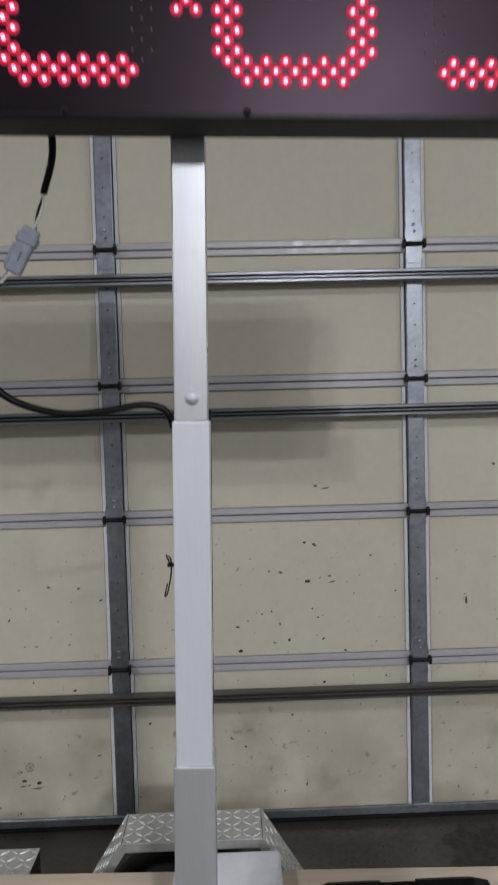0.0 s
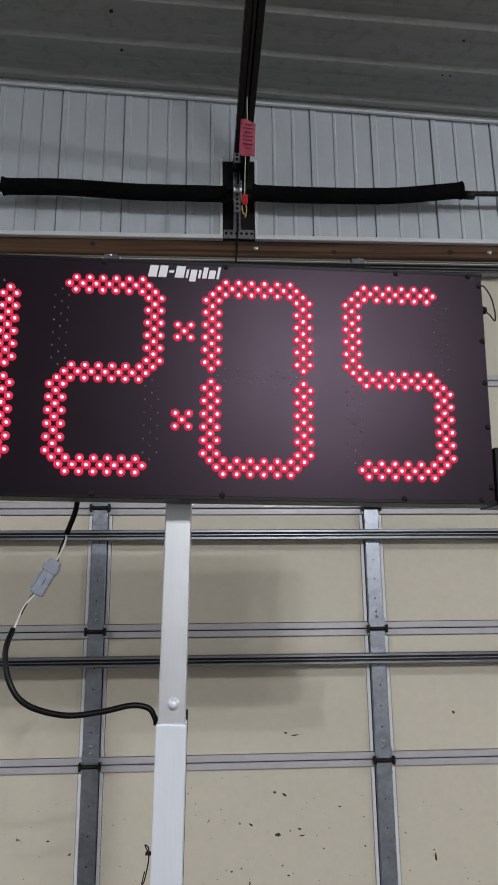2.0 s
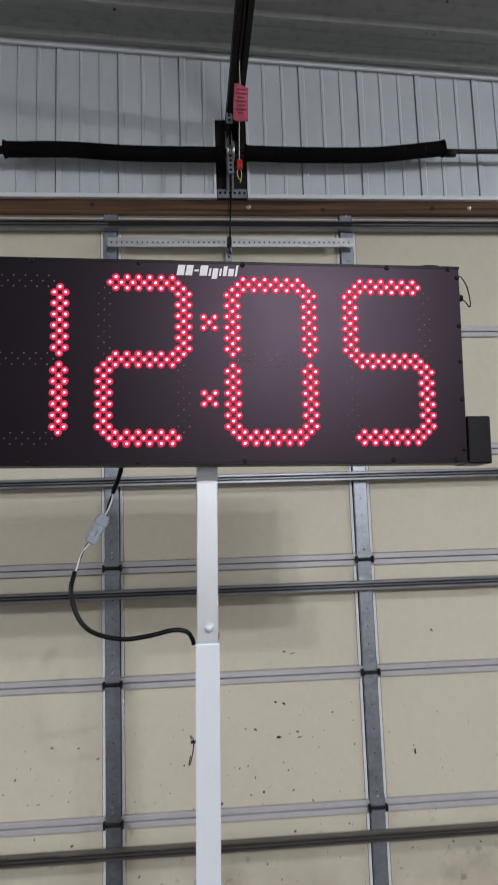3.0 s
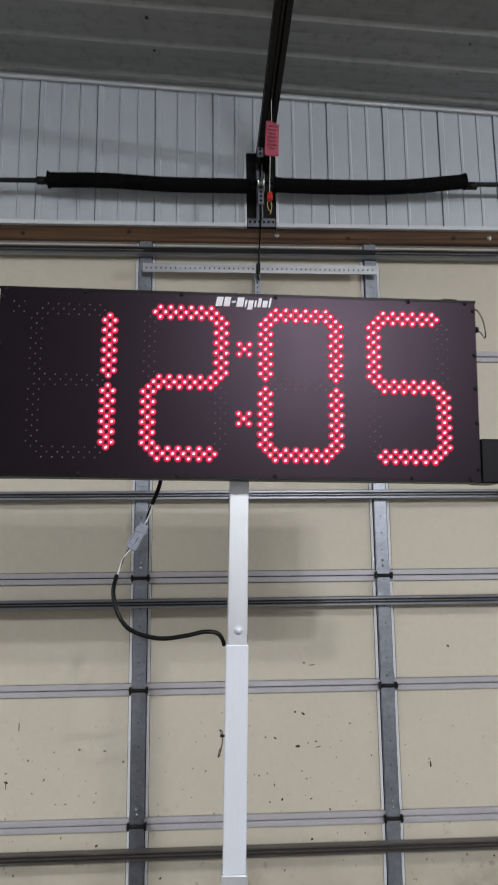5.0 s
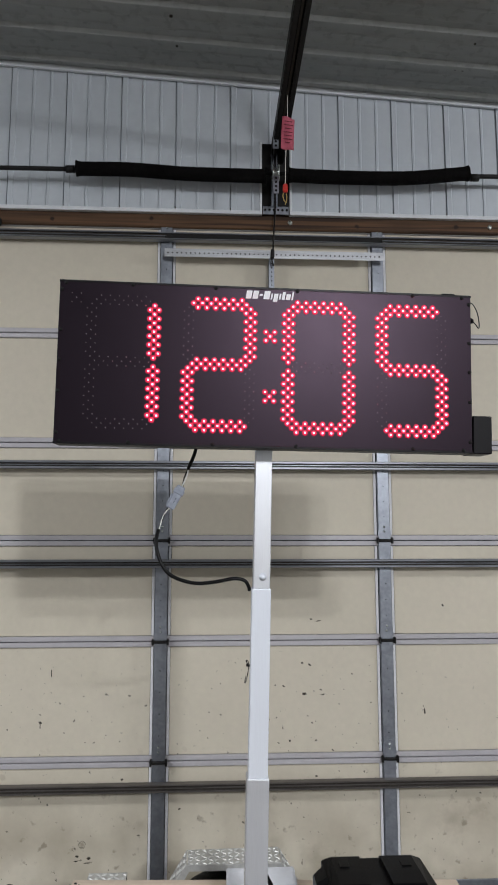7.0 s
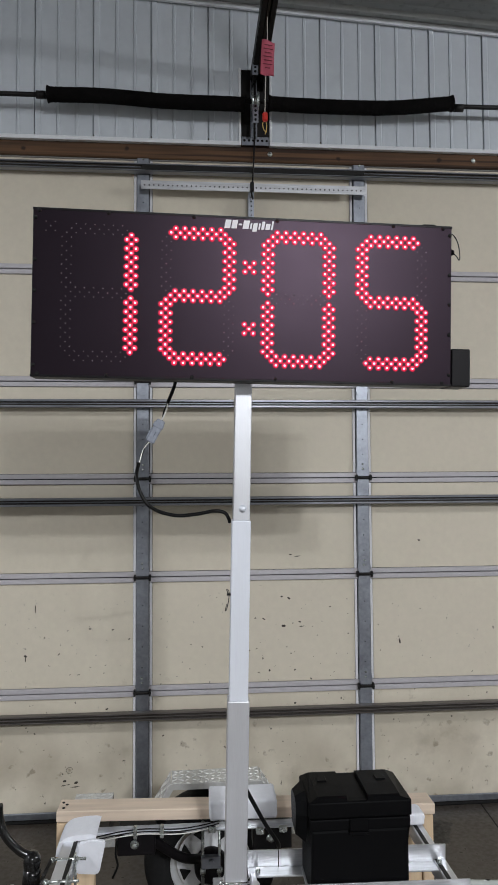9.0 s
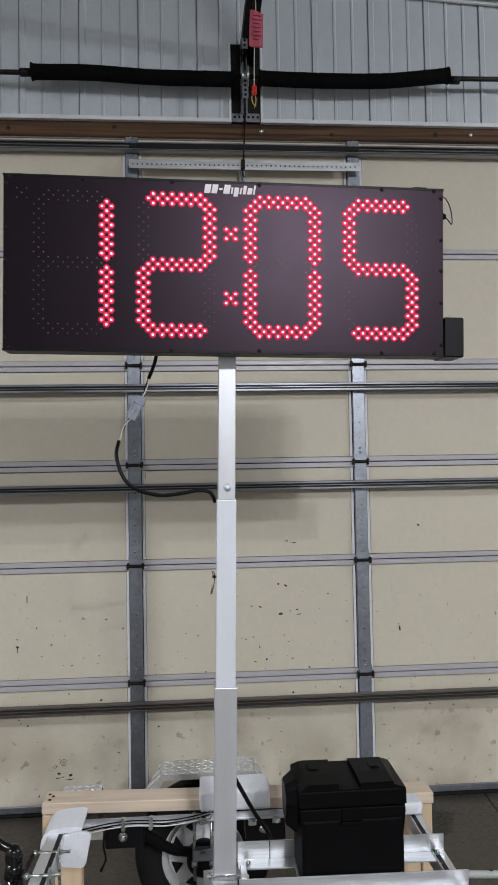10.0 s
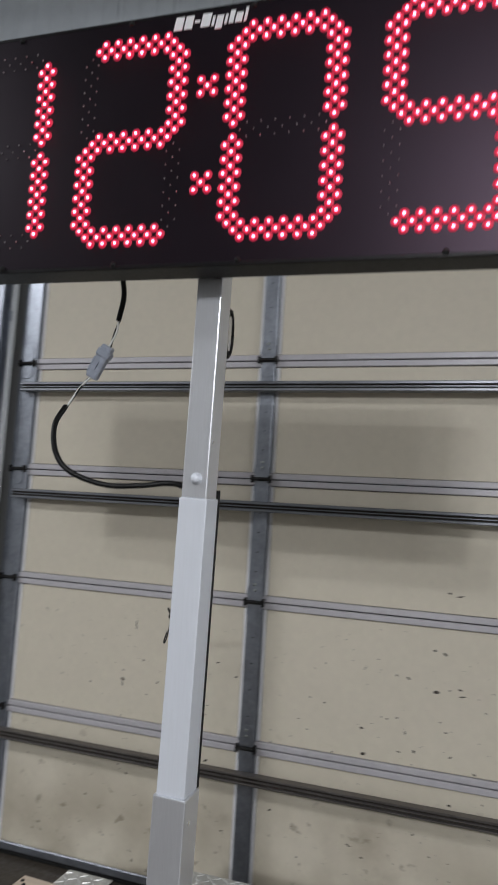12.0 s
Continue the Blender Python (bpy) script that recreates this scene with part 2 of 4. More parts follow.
def spline(points, steps=8):
    """A smooth line through the points."""
    ps = [Vector(p) for p in points]
    ps = [2 * ps[0] - ps[1], *ps, 2 * ps[-1] - ps[-2]]
    out = []
    for a, b, c, d in zip(ps, ps[1:], ps[2:], ps[3:]):
        for k in range(steps):
            t = k / steps
            out.append(0.5 * (2 * b + (c - a) * t + (2 * a - 5 * b + 4 * c - d) * t * t + (3 * b - a - 3 * c + d) * t ** 3))
    return out + [ps[-2]]


def hose(bm, line, radius, n=10):
    """A round hose along a line; radius: a number or a function of the share of the way and the turn."""
    u, rings = None, []
    for k, c in enumerate(line):
        ax = (line[min(k + 1, len(line) - 1)] - line[max(k - 1, 0)]).normalized()
        u = ax.orthogonal().normalized() if u is None else (u - ax * u.dot(ax)).normalized()
        v = ax.cross(u)
        ring = []
        for j in range(n):
            a = 2 * math.pi * j / n
            r = radius(k / (len(line) - 1), a) if callable(radius) else radius
            ring.append(bm.verts.new(c + r * (math.cos(a) * u + math.sin(a) * v)))
        rings.append(ring)
    for a, b in zip(rings, rings[1:]):
        for j in range(n):
            bm.faces.new((a[j], a[(j + 1) % n], b[(j + 1) % n], b[j])).smooth = True
    bm.faces.new(rings[0][::-1])
    bm.faces.new(rings[-1])
    return bm


def prism(bm, outline, axis, a, b):
    """An outline of pairs, drawn out along an axis from a to b."""
    def at(p, w):
        return {"x": (w, p[0], p[1]), "y": (p[0], w, p[1]), "z": (p[0], p[1], w)}[axis]
    r0 = [bm.verts.new(at(p, a)) for p in outline]
    r1 = [bm.verts.new(at(p, b)) for p in outline]
    n = len(outline)
    for k in range(n):
        bm.faces.new((r0[k], r0[(k + 1) % n], r1[(k + 1) % n], r1[k]))
    bm.faces.new(r0[::-1])
    bm.faces.new(r1)
    bmesh.ops.recalc_face_normals(bm, faces=bm.faces[:])
    return bm


def lathe(bm, profile, centre, axis="y", n=32):
    """A turned shape: profile of (radius, along), round an axis through the centre."""
    rings = []
    for r, w in profile:
        ring = []
        for k in range(n):
            a = 2 * math.pi * k / n
            c, s = r * math.cos(a), r * math.sin(a)
            off = {"x": (w, c, s), "y": (c, w, s), "z": (c, s, w)}[axis]
            ring.append(bm.verts.new(Vector(centre) + Vector(off)))
        rings.append(ring)
    for a, b in zip(rings, rings[1:]):
        for k in range(n):
            bm.faces.new((a[k], a[(k + 1) % n], b[(k + 1) % n], b[k])).smooth = True
    bmesh.ops.recalc_face_normals(bm, faces=bm.faces[:])
    return bm


BASE = {}
SHIFT = [Vector((0, 0, 0))]


def thing(name, label, category, at=(0, 0, 0), turn=None, group="", kind=""):
    """An Empty at the thing's base. With turn, the parts are given in the thing's own frame."""
    ob = new(name)
    ob.empty_display_size = 0.05
    at = Vector(at) + SHIFT[0]
    ob.matrix_basis = turn if turn is not None else Matrix.Translation(at)
    BASE[ob] = Vector((0, 0, 0)) if turn is not None else at
    return tagged(ob, label, category, group, kind)


def mesh_of(name, bm, mats):
    me = bpy.data.meshes.new(name)
    bm.normal_update()
    bm.to_mesh(me)
    bm.free()
    for m in mats if isinstance(mats, (list, tuple)) else [mats]:
        me.materials.append(m)
    return me


def part(name, bm, mats, parent=None, label=""):
    """One mesh object, with its origin at its middle, under a thing or part, or standing alone."""
    lo = Vector([min(v.co[k] for v in bm.verts) for k in range(3)])
    hi = Vector([max(v.co[k] for v in bm.verts) for k in range(3)])
    mid = (lo + hi) / 2
    bmesh.ops.translate(bm, verts=bm.verts[:], vec=-mid)
    mid += SHIFT[0]
    ob = new(name, mesh_of(name, bm, mats))
    ob.location = mid - (BASE[parent] if parent else Vector((0, 0, 0)))
    if parent:
        ob.parent = parent
    BASE[ob] = mid
    return tagged(ob, label)


def again(name, mesh, at, parent, label=""):
    """A further piece on a shared mesh."""
    ob = new(name, mesh)
    ob.parent = parent
    ob.location = Vector(at) - BASE[parent]
    BASE[ob] = Vector(at)
    return tagged(ob, label)


def bm_new():
    return bmesh.new()


# ---- the large structure ----
slab = tagged(part("floor", box(bm_new(), ROOM_X0, ROOM_X1, ROOM_Y0, 3.6, FLOOR - 0.15, FLOOR), M_FLOOR), "damp grey concrete garage floor with dark wet stains", "floor", kind="structure")

# sawn joint in the floor slab
b = bm_new()
box(b, -0.003, 0.003, -2.0, 2.0, 0, 0.0035)
joint = part("floor_joint", b, M_SEAL)
joint.matrix_basis = pose(1.333, 1.0, FLOOR, 0, 0, -4)
tagged(joint, "dark sawn joint in the concrete floor", "floor joint", kind="structure")


def wave(bm, spans, rib_at, lay, lo, hi):
    """Ribbed sheet: spans of (from, to); rib_at gives offsets (along, out); lay maps along, out, across to a place."""
    for a, e in spans:
        line = [(a, rib_at(a, True))] + [(s, o) for s, o in RIBLINE[lay] if a < s < e] + [(e, rib_at(e, True))]
        rows = [[bm.verts.new(lay(s, o, w)) for s, o in line] for w in (lo, hi)]
        for k in range(len(line) - 1):
            bm.faces.new((rows[0][k], rows[0][k + 1], rows[1][k + 1], rows[1][k]))


def liner_line():
    pts = []
    for k in range(-18, 22):
        x = -0.033 + 0.3175 * k
        pts += [(x - 0.007, 0.0), (x - 0.0055, -0.014), (x - 0.001, -0.014), (x, 0.006), (x + 0.026, 0.006), (x + 0.032, 0.0)]
        for f in (0.118, 0.218):
            pts += [(x + f - 0.004, 0.0), (x + f - 0.003, -0.005), (x + f - 0.0005, -0.005), (x + f + 0.001, 0.003), (x + f + 0.012, 0.003), (x + f + 0.016, 0.0)]
    return pts


def ceiling_line():
    pts = []
    for k in range(-1, 51):
        y = 2.755 - 0.245 * k
        pts += [(y - 0.034, 0.0), (y - 0.017, 0.019), (y + 0.010, 0.019), (y + 0.026, 0.0)]
        for f in (0.081, 0.162):
            pts += [(y + f - 0.012, 0.0), (y + f - 0.006, 0.003), (y + f + 0.006, 0.003), (y + f + 0.012, 0.0)]
    return sorted(pts)


def lay_wall(s, o, w):
    return (s, WALL_Y - o, w)


def lay_ceiling(s, o, w):
    return (w, s, ceiling_z(w) - o)


RIBLINE = {lay_wall: liner_line(), lay_ceiling: ceiling_line()}
PAD_X0, PAD_X1, PAD_Z1 = 0.146, 0.306, 4.055
OPEN_X0, OPEN_X1, OPEN_Z1 = -1.765, 2.185, 3.612

b = bm_new()
box(b, ROOM_X0, OPEN_X0 - 0.02, WALL_Y + 0.022, 3.05, FLOOR, 4.9)
box(b, OPEN_X1 + 0.02, ROOM_X1, WALL_Y + 0.022, 3.05, FLOOR, 4.9)
box(b, OPEN_X0 - 0.02, OPEN_X1 + 0.02, DOOR_Y + 0.045, 3.05, 3.5, 4.9)
wall_north = tagged(part("wall_north", b, M_PLASTER), "end wall with white ribbed steel liner above the garage door", "wall", kind="structure")
b = bm_new()
for spans, lo, hi in (([(ROOM_X0, PAD_X0), (PAD_X1, ROOM_X1)], OPEN_Z1, PAD_Z1), ([(ROOM_X0, ROOM_X1)], PAD_Z1, 4.9), ([(ROOM_X0, OPEN_X0), (OPEN_X1, ROOM_X1)], FLOOR, OPEN_Z1)):
    wave(b, spans, lambda s, end: 0.0, lay_wall, lo, hi)
part("steel_liner", b, M_LINER, wall_north, "white ribbed steel liner sheet")
for x0, x1, z0, z1 in ((OPEN_X0, PAD_X0, 3.612, 3.634), (PAD_X1, OPEN_X1, 3.612, 3.634), (PAD_X0 - 0.014, PAD_X0, 3.634, PAD_Z1), (PAD_X1, PAD_X1 + 0.014, 3.634, PAD_Z1), (OPEN_X0 - 0.03, OPEN_X0, FLOOR, 3.634), (OPEN_X1, OPEN_X1 + 0.03, FLOOR, 3.634)):
    part("trim", box(bm_new(), x0, x1, WALL_Y - 0.018, WALL_Y + 0.01, z0, z1, 0.002), M_TRIM, wall_north, "white folded edge trim")

for name, x0, x1, y0, y1 in (("wall_west", ROOM_X0 - 0.15, ROOM_X0, ROOM_Y0, 3.05), ("wall_east", ROOM_X1, ROOM_X1 + 0.15, ROOM_Y0, 3.05), ("wall_south", ROOM_X0, ROOM_X1, ROOM_Y0 - 0.15, ROOM_Y0)):
    tagged(part(name, box(bm_new(), x0, x1, y0, y1, FLOOR, 4.9), M_PLASTER), "plain pale workshop wall", "wall", kind="structure")
b = bm_new()
wave(b, [(ROOM_Y0, WALL_Y - 0.001)], lambda s, end: 0.0, lay_ceiling, ROOM_X0, ROOM_X1)
bmesh.ops.solidify(b, geom=b.faces[:], thickness=-0.02)
lid_sheet = tagged(part("ceiling", b, M_CEIL), "sloping white ribbed steel ceiling", "ceiling", kind="structure")
b = bm_new()
for x, y, q in ((-0.36, 2.12, 7), (-0.36, 2.33, 10), (-0.34, 2.55, 8), (-0.5, 2.74, 6), (-0.34, 2.77, 5), (0.88, 2.01, 8), (1.24, 2.33, 6), (1.21, 2.54, 6), (1.25, 2.54, 7), (1.24, 2.77, 7)):
    rod(b, (x, y, ceiling_z(x) + 0.012), (x, y, ceiling_z(x) - 0.004), q * 0.001, 7)
part("ceiling_speck", b, M_SPOT, lid_sheet, "black speck")
tagged(part("ceiling_edge_trim", prism(bm_new(), [(ROOM_X0, ceiling_z(ROOM_X0) - 0.03), (ROOM_X1, ceiling_z(ROOM_X1) - 0.03), (ROOM_X1, ceiling_z(ROOM_X1) - 0.001), (ROOM_X0, ceiling_z(ROOM_X0) - 0.001)], "y", WALL_Y - 0.03, WALL_Y - 0.016), M_TRIM), "white steel trim where wall meets ceiling", "trim", kind="structure")

b = bm_new()
box(b, OPEN_X0, OPEN_X1, WALL_Y + 0.012, 2.912, 3.535, OPEN_Z1 + 0.05, 0.004)
header = tagged(part("door_header", b, M_HEADER), "dark stained wooden beam over the garage door", "beam", kind="structure")
b = bm_new()
for x in (0.31, 1.49):
    lathe(b, [(0.0, -0.006), (0.011, -0.005), (0.014, 0.0), (0.014, 0.003)], (x, WALL_Y + 0.010, 3.578), "y", 12)
part("bolt_head", b, M_ZINC, header, "zinc bolt heads")

# ---- the sectional door ----
door = thing("door_1", "closed cream sectional garage door with galvanised stiles and struts", "garage door", (0.21, DOOR_Y, FLOOR), kind="structure")
DX0, DX1 = -1.735, 2.155
HALF = 0.0335
bays = [(-1.622, STILES[1] - HALF - 0.003), (STILES[1] + HALF + 0.003, STILES[2] - HALF - 0.003), (STILES[2] + HALF + 0.003, 2.042)]
for z0, z1 in zip(JOINTS, JOINTS[1:]):
    part("backing", box(bm_new(), DX0, DX1, DOOR_Y + 0.012, DOOR_Y + 0.042, z0 + 0.004, z1 - 0.004), M_DARK, door, "dark steel outer skin of the section")
    for x0, x1 in bays:
        part("panel", box(bm_new(), x0 + 0.0155, x1 - 0.0155, DOOR_Y, DOOR_Y + 0.0118, z0 + 0.030, z1 - 0.030, 0.002), M_PANEL, door, "cream insulated panel with dried splashes")
        for a, c in ((x0, x0 + 0.014), (x1 - 0.014, x1)):
            part("edge_strip", box(bm_new(), a, c, DOOR_Y - 0.003, DOOR_Y + 0.0116, z0 + 0.030, z1 - 0.030, 0.002), M_EDGE, door, "white edge strip")
    # folded rails at the foot and the head of the section
    for lo, hi in ((z0 + 0.0022, z0 + 0.0282), (z1 - 0.0282, z1 - 0.0022)):
        b = bm_new()
        y = DOOR_Y - 0.010
        box(b, DX0, DX1, y, DOOR_Y + 0.0115, lo, hi, 0.003)
        part("rail", b, M_RAIL, door, "grey folded steel rail")
    # stiles, with the flat flange and a shallow rolled middle
    for k, x in enumerate(STILES):
        h = HALF if 0 < k < 3 else 0.05
        b = bm_new()
        y = DOOR_Y - 0.022
        o = [(x - h, DOOR_Y + 0.01), (x - h, y + 0.003), (x - h + 0.003, y), (x + h - 0.003, y), (x + h, y + 0.003), (x + h, DOOR_Y + 0.01)]
        prism(b, o, "z", z0 + 0.004, z1 - 0.004)
        part("stile", b, M_GALV, door, "galvanised steel stile")

# rivets and slots in the stiles
b = bm_new()
lathe(b, [(0.0, -0.005), (0.0035, -0.0045), (0.0062, -0.002), (0.0066, 0.0)], (0, 0, 0), "y", 8)
rivet = mesh_of("rivet", b, M_ZINC)
b = bm_new()
rod(b, (0, -0.001, 0), (0, 0.001, 0), 0.0032, 8)
slot = mesh_of("rivet_hole", b, M_SEAL)
rng = random.Random(4)
for x in STILES[1:3]:
    for z0, z1 in zip(JOINTS[1:6], JOINTS[2:]):
        for dx, z in ((0, z0 + 0.05), (0, z0 + 0.075), (0, z1 - 0.06), (0.002, z1 - 0.028)):
            again("rivet", rivet, (x + dx + rng.uniform(-0.003, 0.003), DOOR_Y - 0.0272 if z < z0 + 0.08 else DOOR_Y - 0.022, z), door)
        for k in range(4):
            again("rivet_hole", slot, (x + rng.uniform(-0.002, 0.002), DOOR_Y - 0.022, z0 + 0.13 + (z1 - z0 - 0.28) * k / 3), door)


def hinge_at(x, z):
    h = part("hinge", prism(bm_new(), [(x - 0.026, z + 0.004), (x - 0.037, z + 0.03), (x - 0.03, z + 0.078), (x - 0.014, z + 0.094), (x + 0.014, z + 0.094), (x + 0.03, z + 0.078), (x + 0.037, z + 0.03), (x + 0.026, z + 0.004)], "y", DOOR_Y - 0.027, DOOR_Y - 0.0225), M_GALV, door, "galvanised hinge")
    part("lower_leaf", prism(bm_new(), [(x - 0.03, z - 0.006), (x - 0.034, z - 0.05), (x - 0.02, z - 0.075), (x + 0.02, z - 0.075), (x + 0.034, z - 0.05), (x + 0.03, z - 0.006)], "y", DOOR_Y - 0.027, DOOR_Y - 0.0225), M_GALV, h)
    b = bm_new()
    rod(b, (x - 0.046, DOOR_Y - 0.034, z), (x + 0.046, DOOR_Y - 0.034, z), 0.0085, 10)
    for s in (-1, 1):
        box(b, x + s * 0.04 - 0.005, x + s * 0.04 + 0.005, DOOR_Y - 0.044, DOOR_Y - 0.02, z - 0.017, z + 0.017, 0.002)
    part("pin", b, M_DARK, h, "dark greasy hinge pin")


for z in JOINTS[1:6]:
    for x in STILES:
        hinge_at(x, z)

# horizontal struts: hat channels that stand out from the stiles
for z, gap, h in ((0.494, 0.0125, 0.0205), (1.631, 0.0095, 0.0225), (2.161, 0.009, 0.0225), (3.466, 0.013, 0.0225)):
    b = bm_new()
    y, dp = DOOR_Y - 0.0275, 0.042
    for s in (-1, 1):
        o = [(y, z + s * h), (y, z + s * (h - 0.004)), (y - dp + 0.006, z + s * (h - 0.006)), (y - dp + 0.006, z + s * gap), (y - dp + 0.001, z + s * gap), (y - dp - 0.001, z + s * (gap + 0.002)), (y - dp - 0.001, z + s * (h - 0.003)), (y - dp + 0.003, z + s * h)]
        prism(b, o, "x", DX0 + 0.06, DX1 - 0.06)
    strut = part("strut", b, M_ROLLED if z > 1 else M_RUSTY, door, "rolled steel strut, open to the room")
    part("strut_ridge", box(bm_new(), DX0 + 0.062, DX1 - 0.062, y - 0.0385, y - 0.0284, z - 0.0028, z + 0.0022, 0.0008), M_ROLLED if z > 1 else M_RUSTY, strut, "rolled ridge along the middle of the strut")
    # dark box fills the channel: its colour holds the lip's shade and the dust
    part("strut_hollow", box(bm_new(), DX0 + 0.061, DX1 - 0.061, y - 0.028, y - 0.0005, z - h + 0.0065, z + h - 0.0065), M_DIRT_SHADE, strut, "dark filler in the strut hollow, dust and shade in one colour")
part("bottom_seal", box(bm_new(), DX0, DX1, DOOR_Y - 0.02, DOOR_Y + 0.04, FLOOR + 0.001, FLOOR + 0.024, 0.006), M_SEAL, door, "black rubber bottom seal")
part("bottom_bar", box(bm_new(), DX0, DX1, DOOR_Y - 0.03, DOOR_Y - 0.0165, FLOOR + 0.028, FLOOR + 0.062, 0.003), M_GALV, door, "grey metal bottom bar")

# punched angle across the middle bay and its hanging strap
b = bm_new()
box(b, -0.407, 0.842, DOOR_Y - 0.081, DOOR_Y - 0.078, 3.338, 3.386)
box(b, -0.407, 0.842, DOOR_Y - 0.0775, DOOR_Y - 0.024, 3.383, 3.386)
part("header_bar", box(bm_new(), -0.405, 0.838, DOOR_Y - 0.0765, DOOR_Y - 0.0722, 3.450, 3.476, 0.001), M_DARK, door, "black bar across the middle bay")
angle = part("punched_angle", b, M_ALU_X, door, "galvanised punched angle")
b = bm_new()
rod(b, (0, -0.0014, 0), (0, 0.0005, 0), 0.0042, 8)
hole = mesh_of("punched_hole", b, M_SEAL)
for k in range(48):
    again("punched_hole", hole, (-0.388 + k * 0.0256, DOOR_Y - 0.0815, 3.360), angle)
b = bm_new()
box(b, 0.183, 0.213, DOOR_Y - 0.072, DOOR_Y - 0.069, 3.02, 3.381)
box(b, 0.183, 0.186, DOOR_Y - 0.0685, DOOR_Y - 0.0005, 3.02, 3.332)
strap = part("punched_strap", b, M_GALV, door, "galvanised punched strap")
for k in range(13):
    again("punched_hole", hole, (0.198, DOOR_Y - 0.0725, 3.03 + k * 0.0256), strap)

# dried mud specks on the lower panels: place along the door, height, size
SPECKS = [(0.37, 0.94, 9), (0.36, 1.1, 5), (0.4, 1.09, 6), (0.26, 0.98, 5), (0.46, 0.96, 5), (0.18, 0.81, 4), (0.22, 0.82, 4), (0.41, 0.79, 4), (0.08, 0.76, 5), (0.09, 0.66, 7), (0.29, 0.7, 7),
          (0.23, 0.69, 4), (0.43, 0.7, 4), (0.52, 0.65, 5), (0.43, 0.52, 6), (0.41, 1.33, 5), (0.73, 0.89, 4), (-0.59, 0.52, 5), (-0.29, 0.37, 5), (0.1, 0.26, 5), (-0.56, 0.94, 4),
          (1.14, 1.4, 6), (-1.02, 0.81, 6), (-0.8, 0.94, 3), (0.63, 1.04, 4), (-0.81, 0.15, 7), (-0.75, 0.14, 7), (1.31, 0.42, 4)]
rng = random.Random(9)


RUNS = [(-0.815, 0.127, 0.016), (-0.755, 0.118, 0.026), (-0.79, 0.131, 0.008), (-0.50, 0.245, 0.010), (0.45, 1.32, 0.018), (0.42, 1.225, 0.014), (0.47, 0.935, 0.016), (0.68, 0.60, 0.02)]


def speck(x, z, size, drop=0.0):
    """A dried splash: a dark blot, drawn out sideways, or a drop with a run below a narrow top."""
    b = bm_new()
    n, r = 18, size * 0.00082
    wide = rng.uniform(1.0, 2.0) if not drop else 0.8
    lean, phase = rng.uniform(-0.4, 0.4), rng.uniform(0, 6.3)
    pts = []
    for k in range(n):
        a = 2 * math.pi * k / n
        q = r * (1 + 0.16 * math.sin(2 * a + phase) + 0.10 * math.sin(5 * a + 2 * phase) + rng.uniform(-0.05, 0.05))
        up = 1.0 + drop * max(0.0, math.sin(a)) ** 5
        dx, dz = q * wide * math.cos(a), q * up * math.sin(a)
        pts.append((x + dx, z + dz + lean * dx))
    prism(b, pts, "y", DOOR_Y - 0.0008, DOOR_Y + 0.001)
    part("mud_speck", b, M_SPOT, door, "dried mud speck")


for x, z, size in SPECKS:
    speck(x, z, size)
speck(1.022, 0.836, 9, 1.8)
speck(1.016, 0.868, 3)
small = random.Random(21)
for _ in range(30):
    x = small.choice((small.gauss(0.32, 0.2), small.gauss(0.32, 0.2), small.uniform(-1.4, 1.9)))
    z = small.uniform(0.1, 1.12)
    if abs(x - STILES[1]) > 0.06 and abs(x - STILES[2]) > 0.06 and all(abs(z - j) > 0.045 for j in JOINTS) and abs(z - 0.494) > 0.03:
        speck(x, z, small.uniform(1.4, 2.6))
for x, z in ((-0.97, 1.06), (-1.02, 0.80)):
    part("mud_speck", box(bm_new(), x - 0.002, x + 0.002, DOOR_Y - 0.001, DOOR_Y + 0.001, z - 0.02, z + 0.018), M_SPOT, door, "dried mud run")

# a dried ring mark and thin sideways runs
b = bm_new()
hose(b, [Vector((-0.785 + 0.017 * math.cos(2 * math.pi * k / 24), DOOR_Y - 0.0004, 0.206 + 0.016 * math.sin(2 * math.pi * k / 24))) for k in range(23)], 0.0012, 5)
part("ring_mark", b, M_SPOT, door, "dried ring mark")
for x, z, w in RUNS:
    b = bm_new()
    prism(b, [(x - w, z - 0.002), (x - 0.3 * w, z + 0.002), (x + 0.4 * w, z + 0.003), (x + w, z + 0.004), (x + 0.5 * w, z - 0.0005), (x, z - 0.003)], "y", DOOR_Y - 0.0008, DOOR_Y + 0.001)
    part("mud_speck", b, M_SPOT, door, "dried mud run")

# vertical tracks beside the door
for x, s in ((-1.79, 1), (2.21, -1)):
    b = bm_new()
    o = [(x - 0.016, 2.735), (x + 0.016, 2.735), (x + 0.016, 2.742), (x - 0.010, 2.742), (x - 0.010, 2.79), (x + 0.016, 2.79), (x + 0.016, 2.797), (x - 0.016, 2.797)]
    prism(b, o, "z", FLOOR, 3.7)
    track = part("door_track", b, M_GALV)
    tagged(track, "galvanised vertical roller track beside the garage door", "track", kind="structure")
    b = bm_new()
    for z in (0.5, 1.5, 2.5, 3.4):
        box(b, x - 0.02, x + 0.02, 2.797, WALL_Y - 0.016, z, z + 0.05)
    part("track_bracket", b, M_GALV, track)
b = bm_new()
box(b, -1.43, -1.33, 2.78, 2.842, 3.515, 3.56, 0.006)
box(b, -1.41, -1.38, 2.76, 2.80, 3.525, 3.55, 0.004)
tagged(part("top_roller_bracket", b, M_DARK), "black steel top roller bracket on the door head", "bracket")

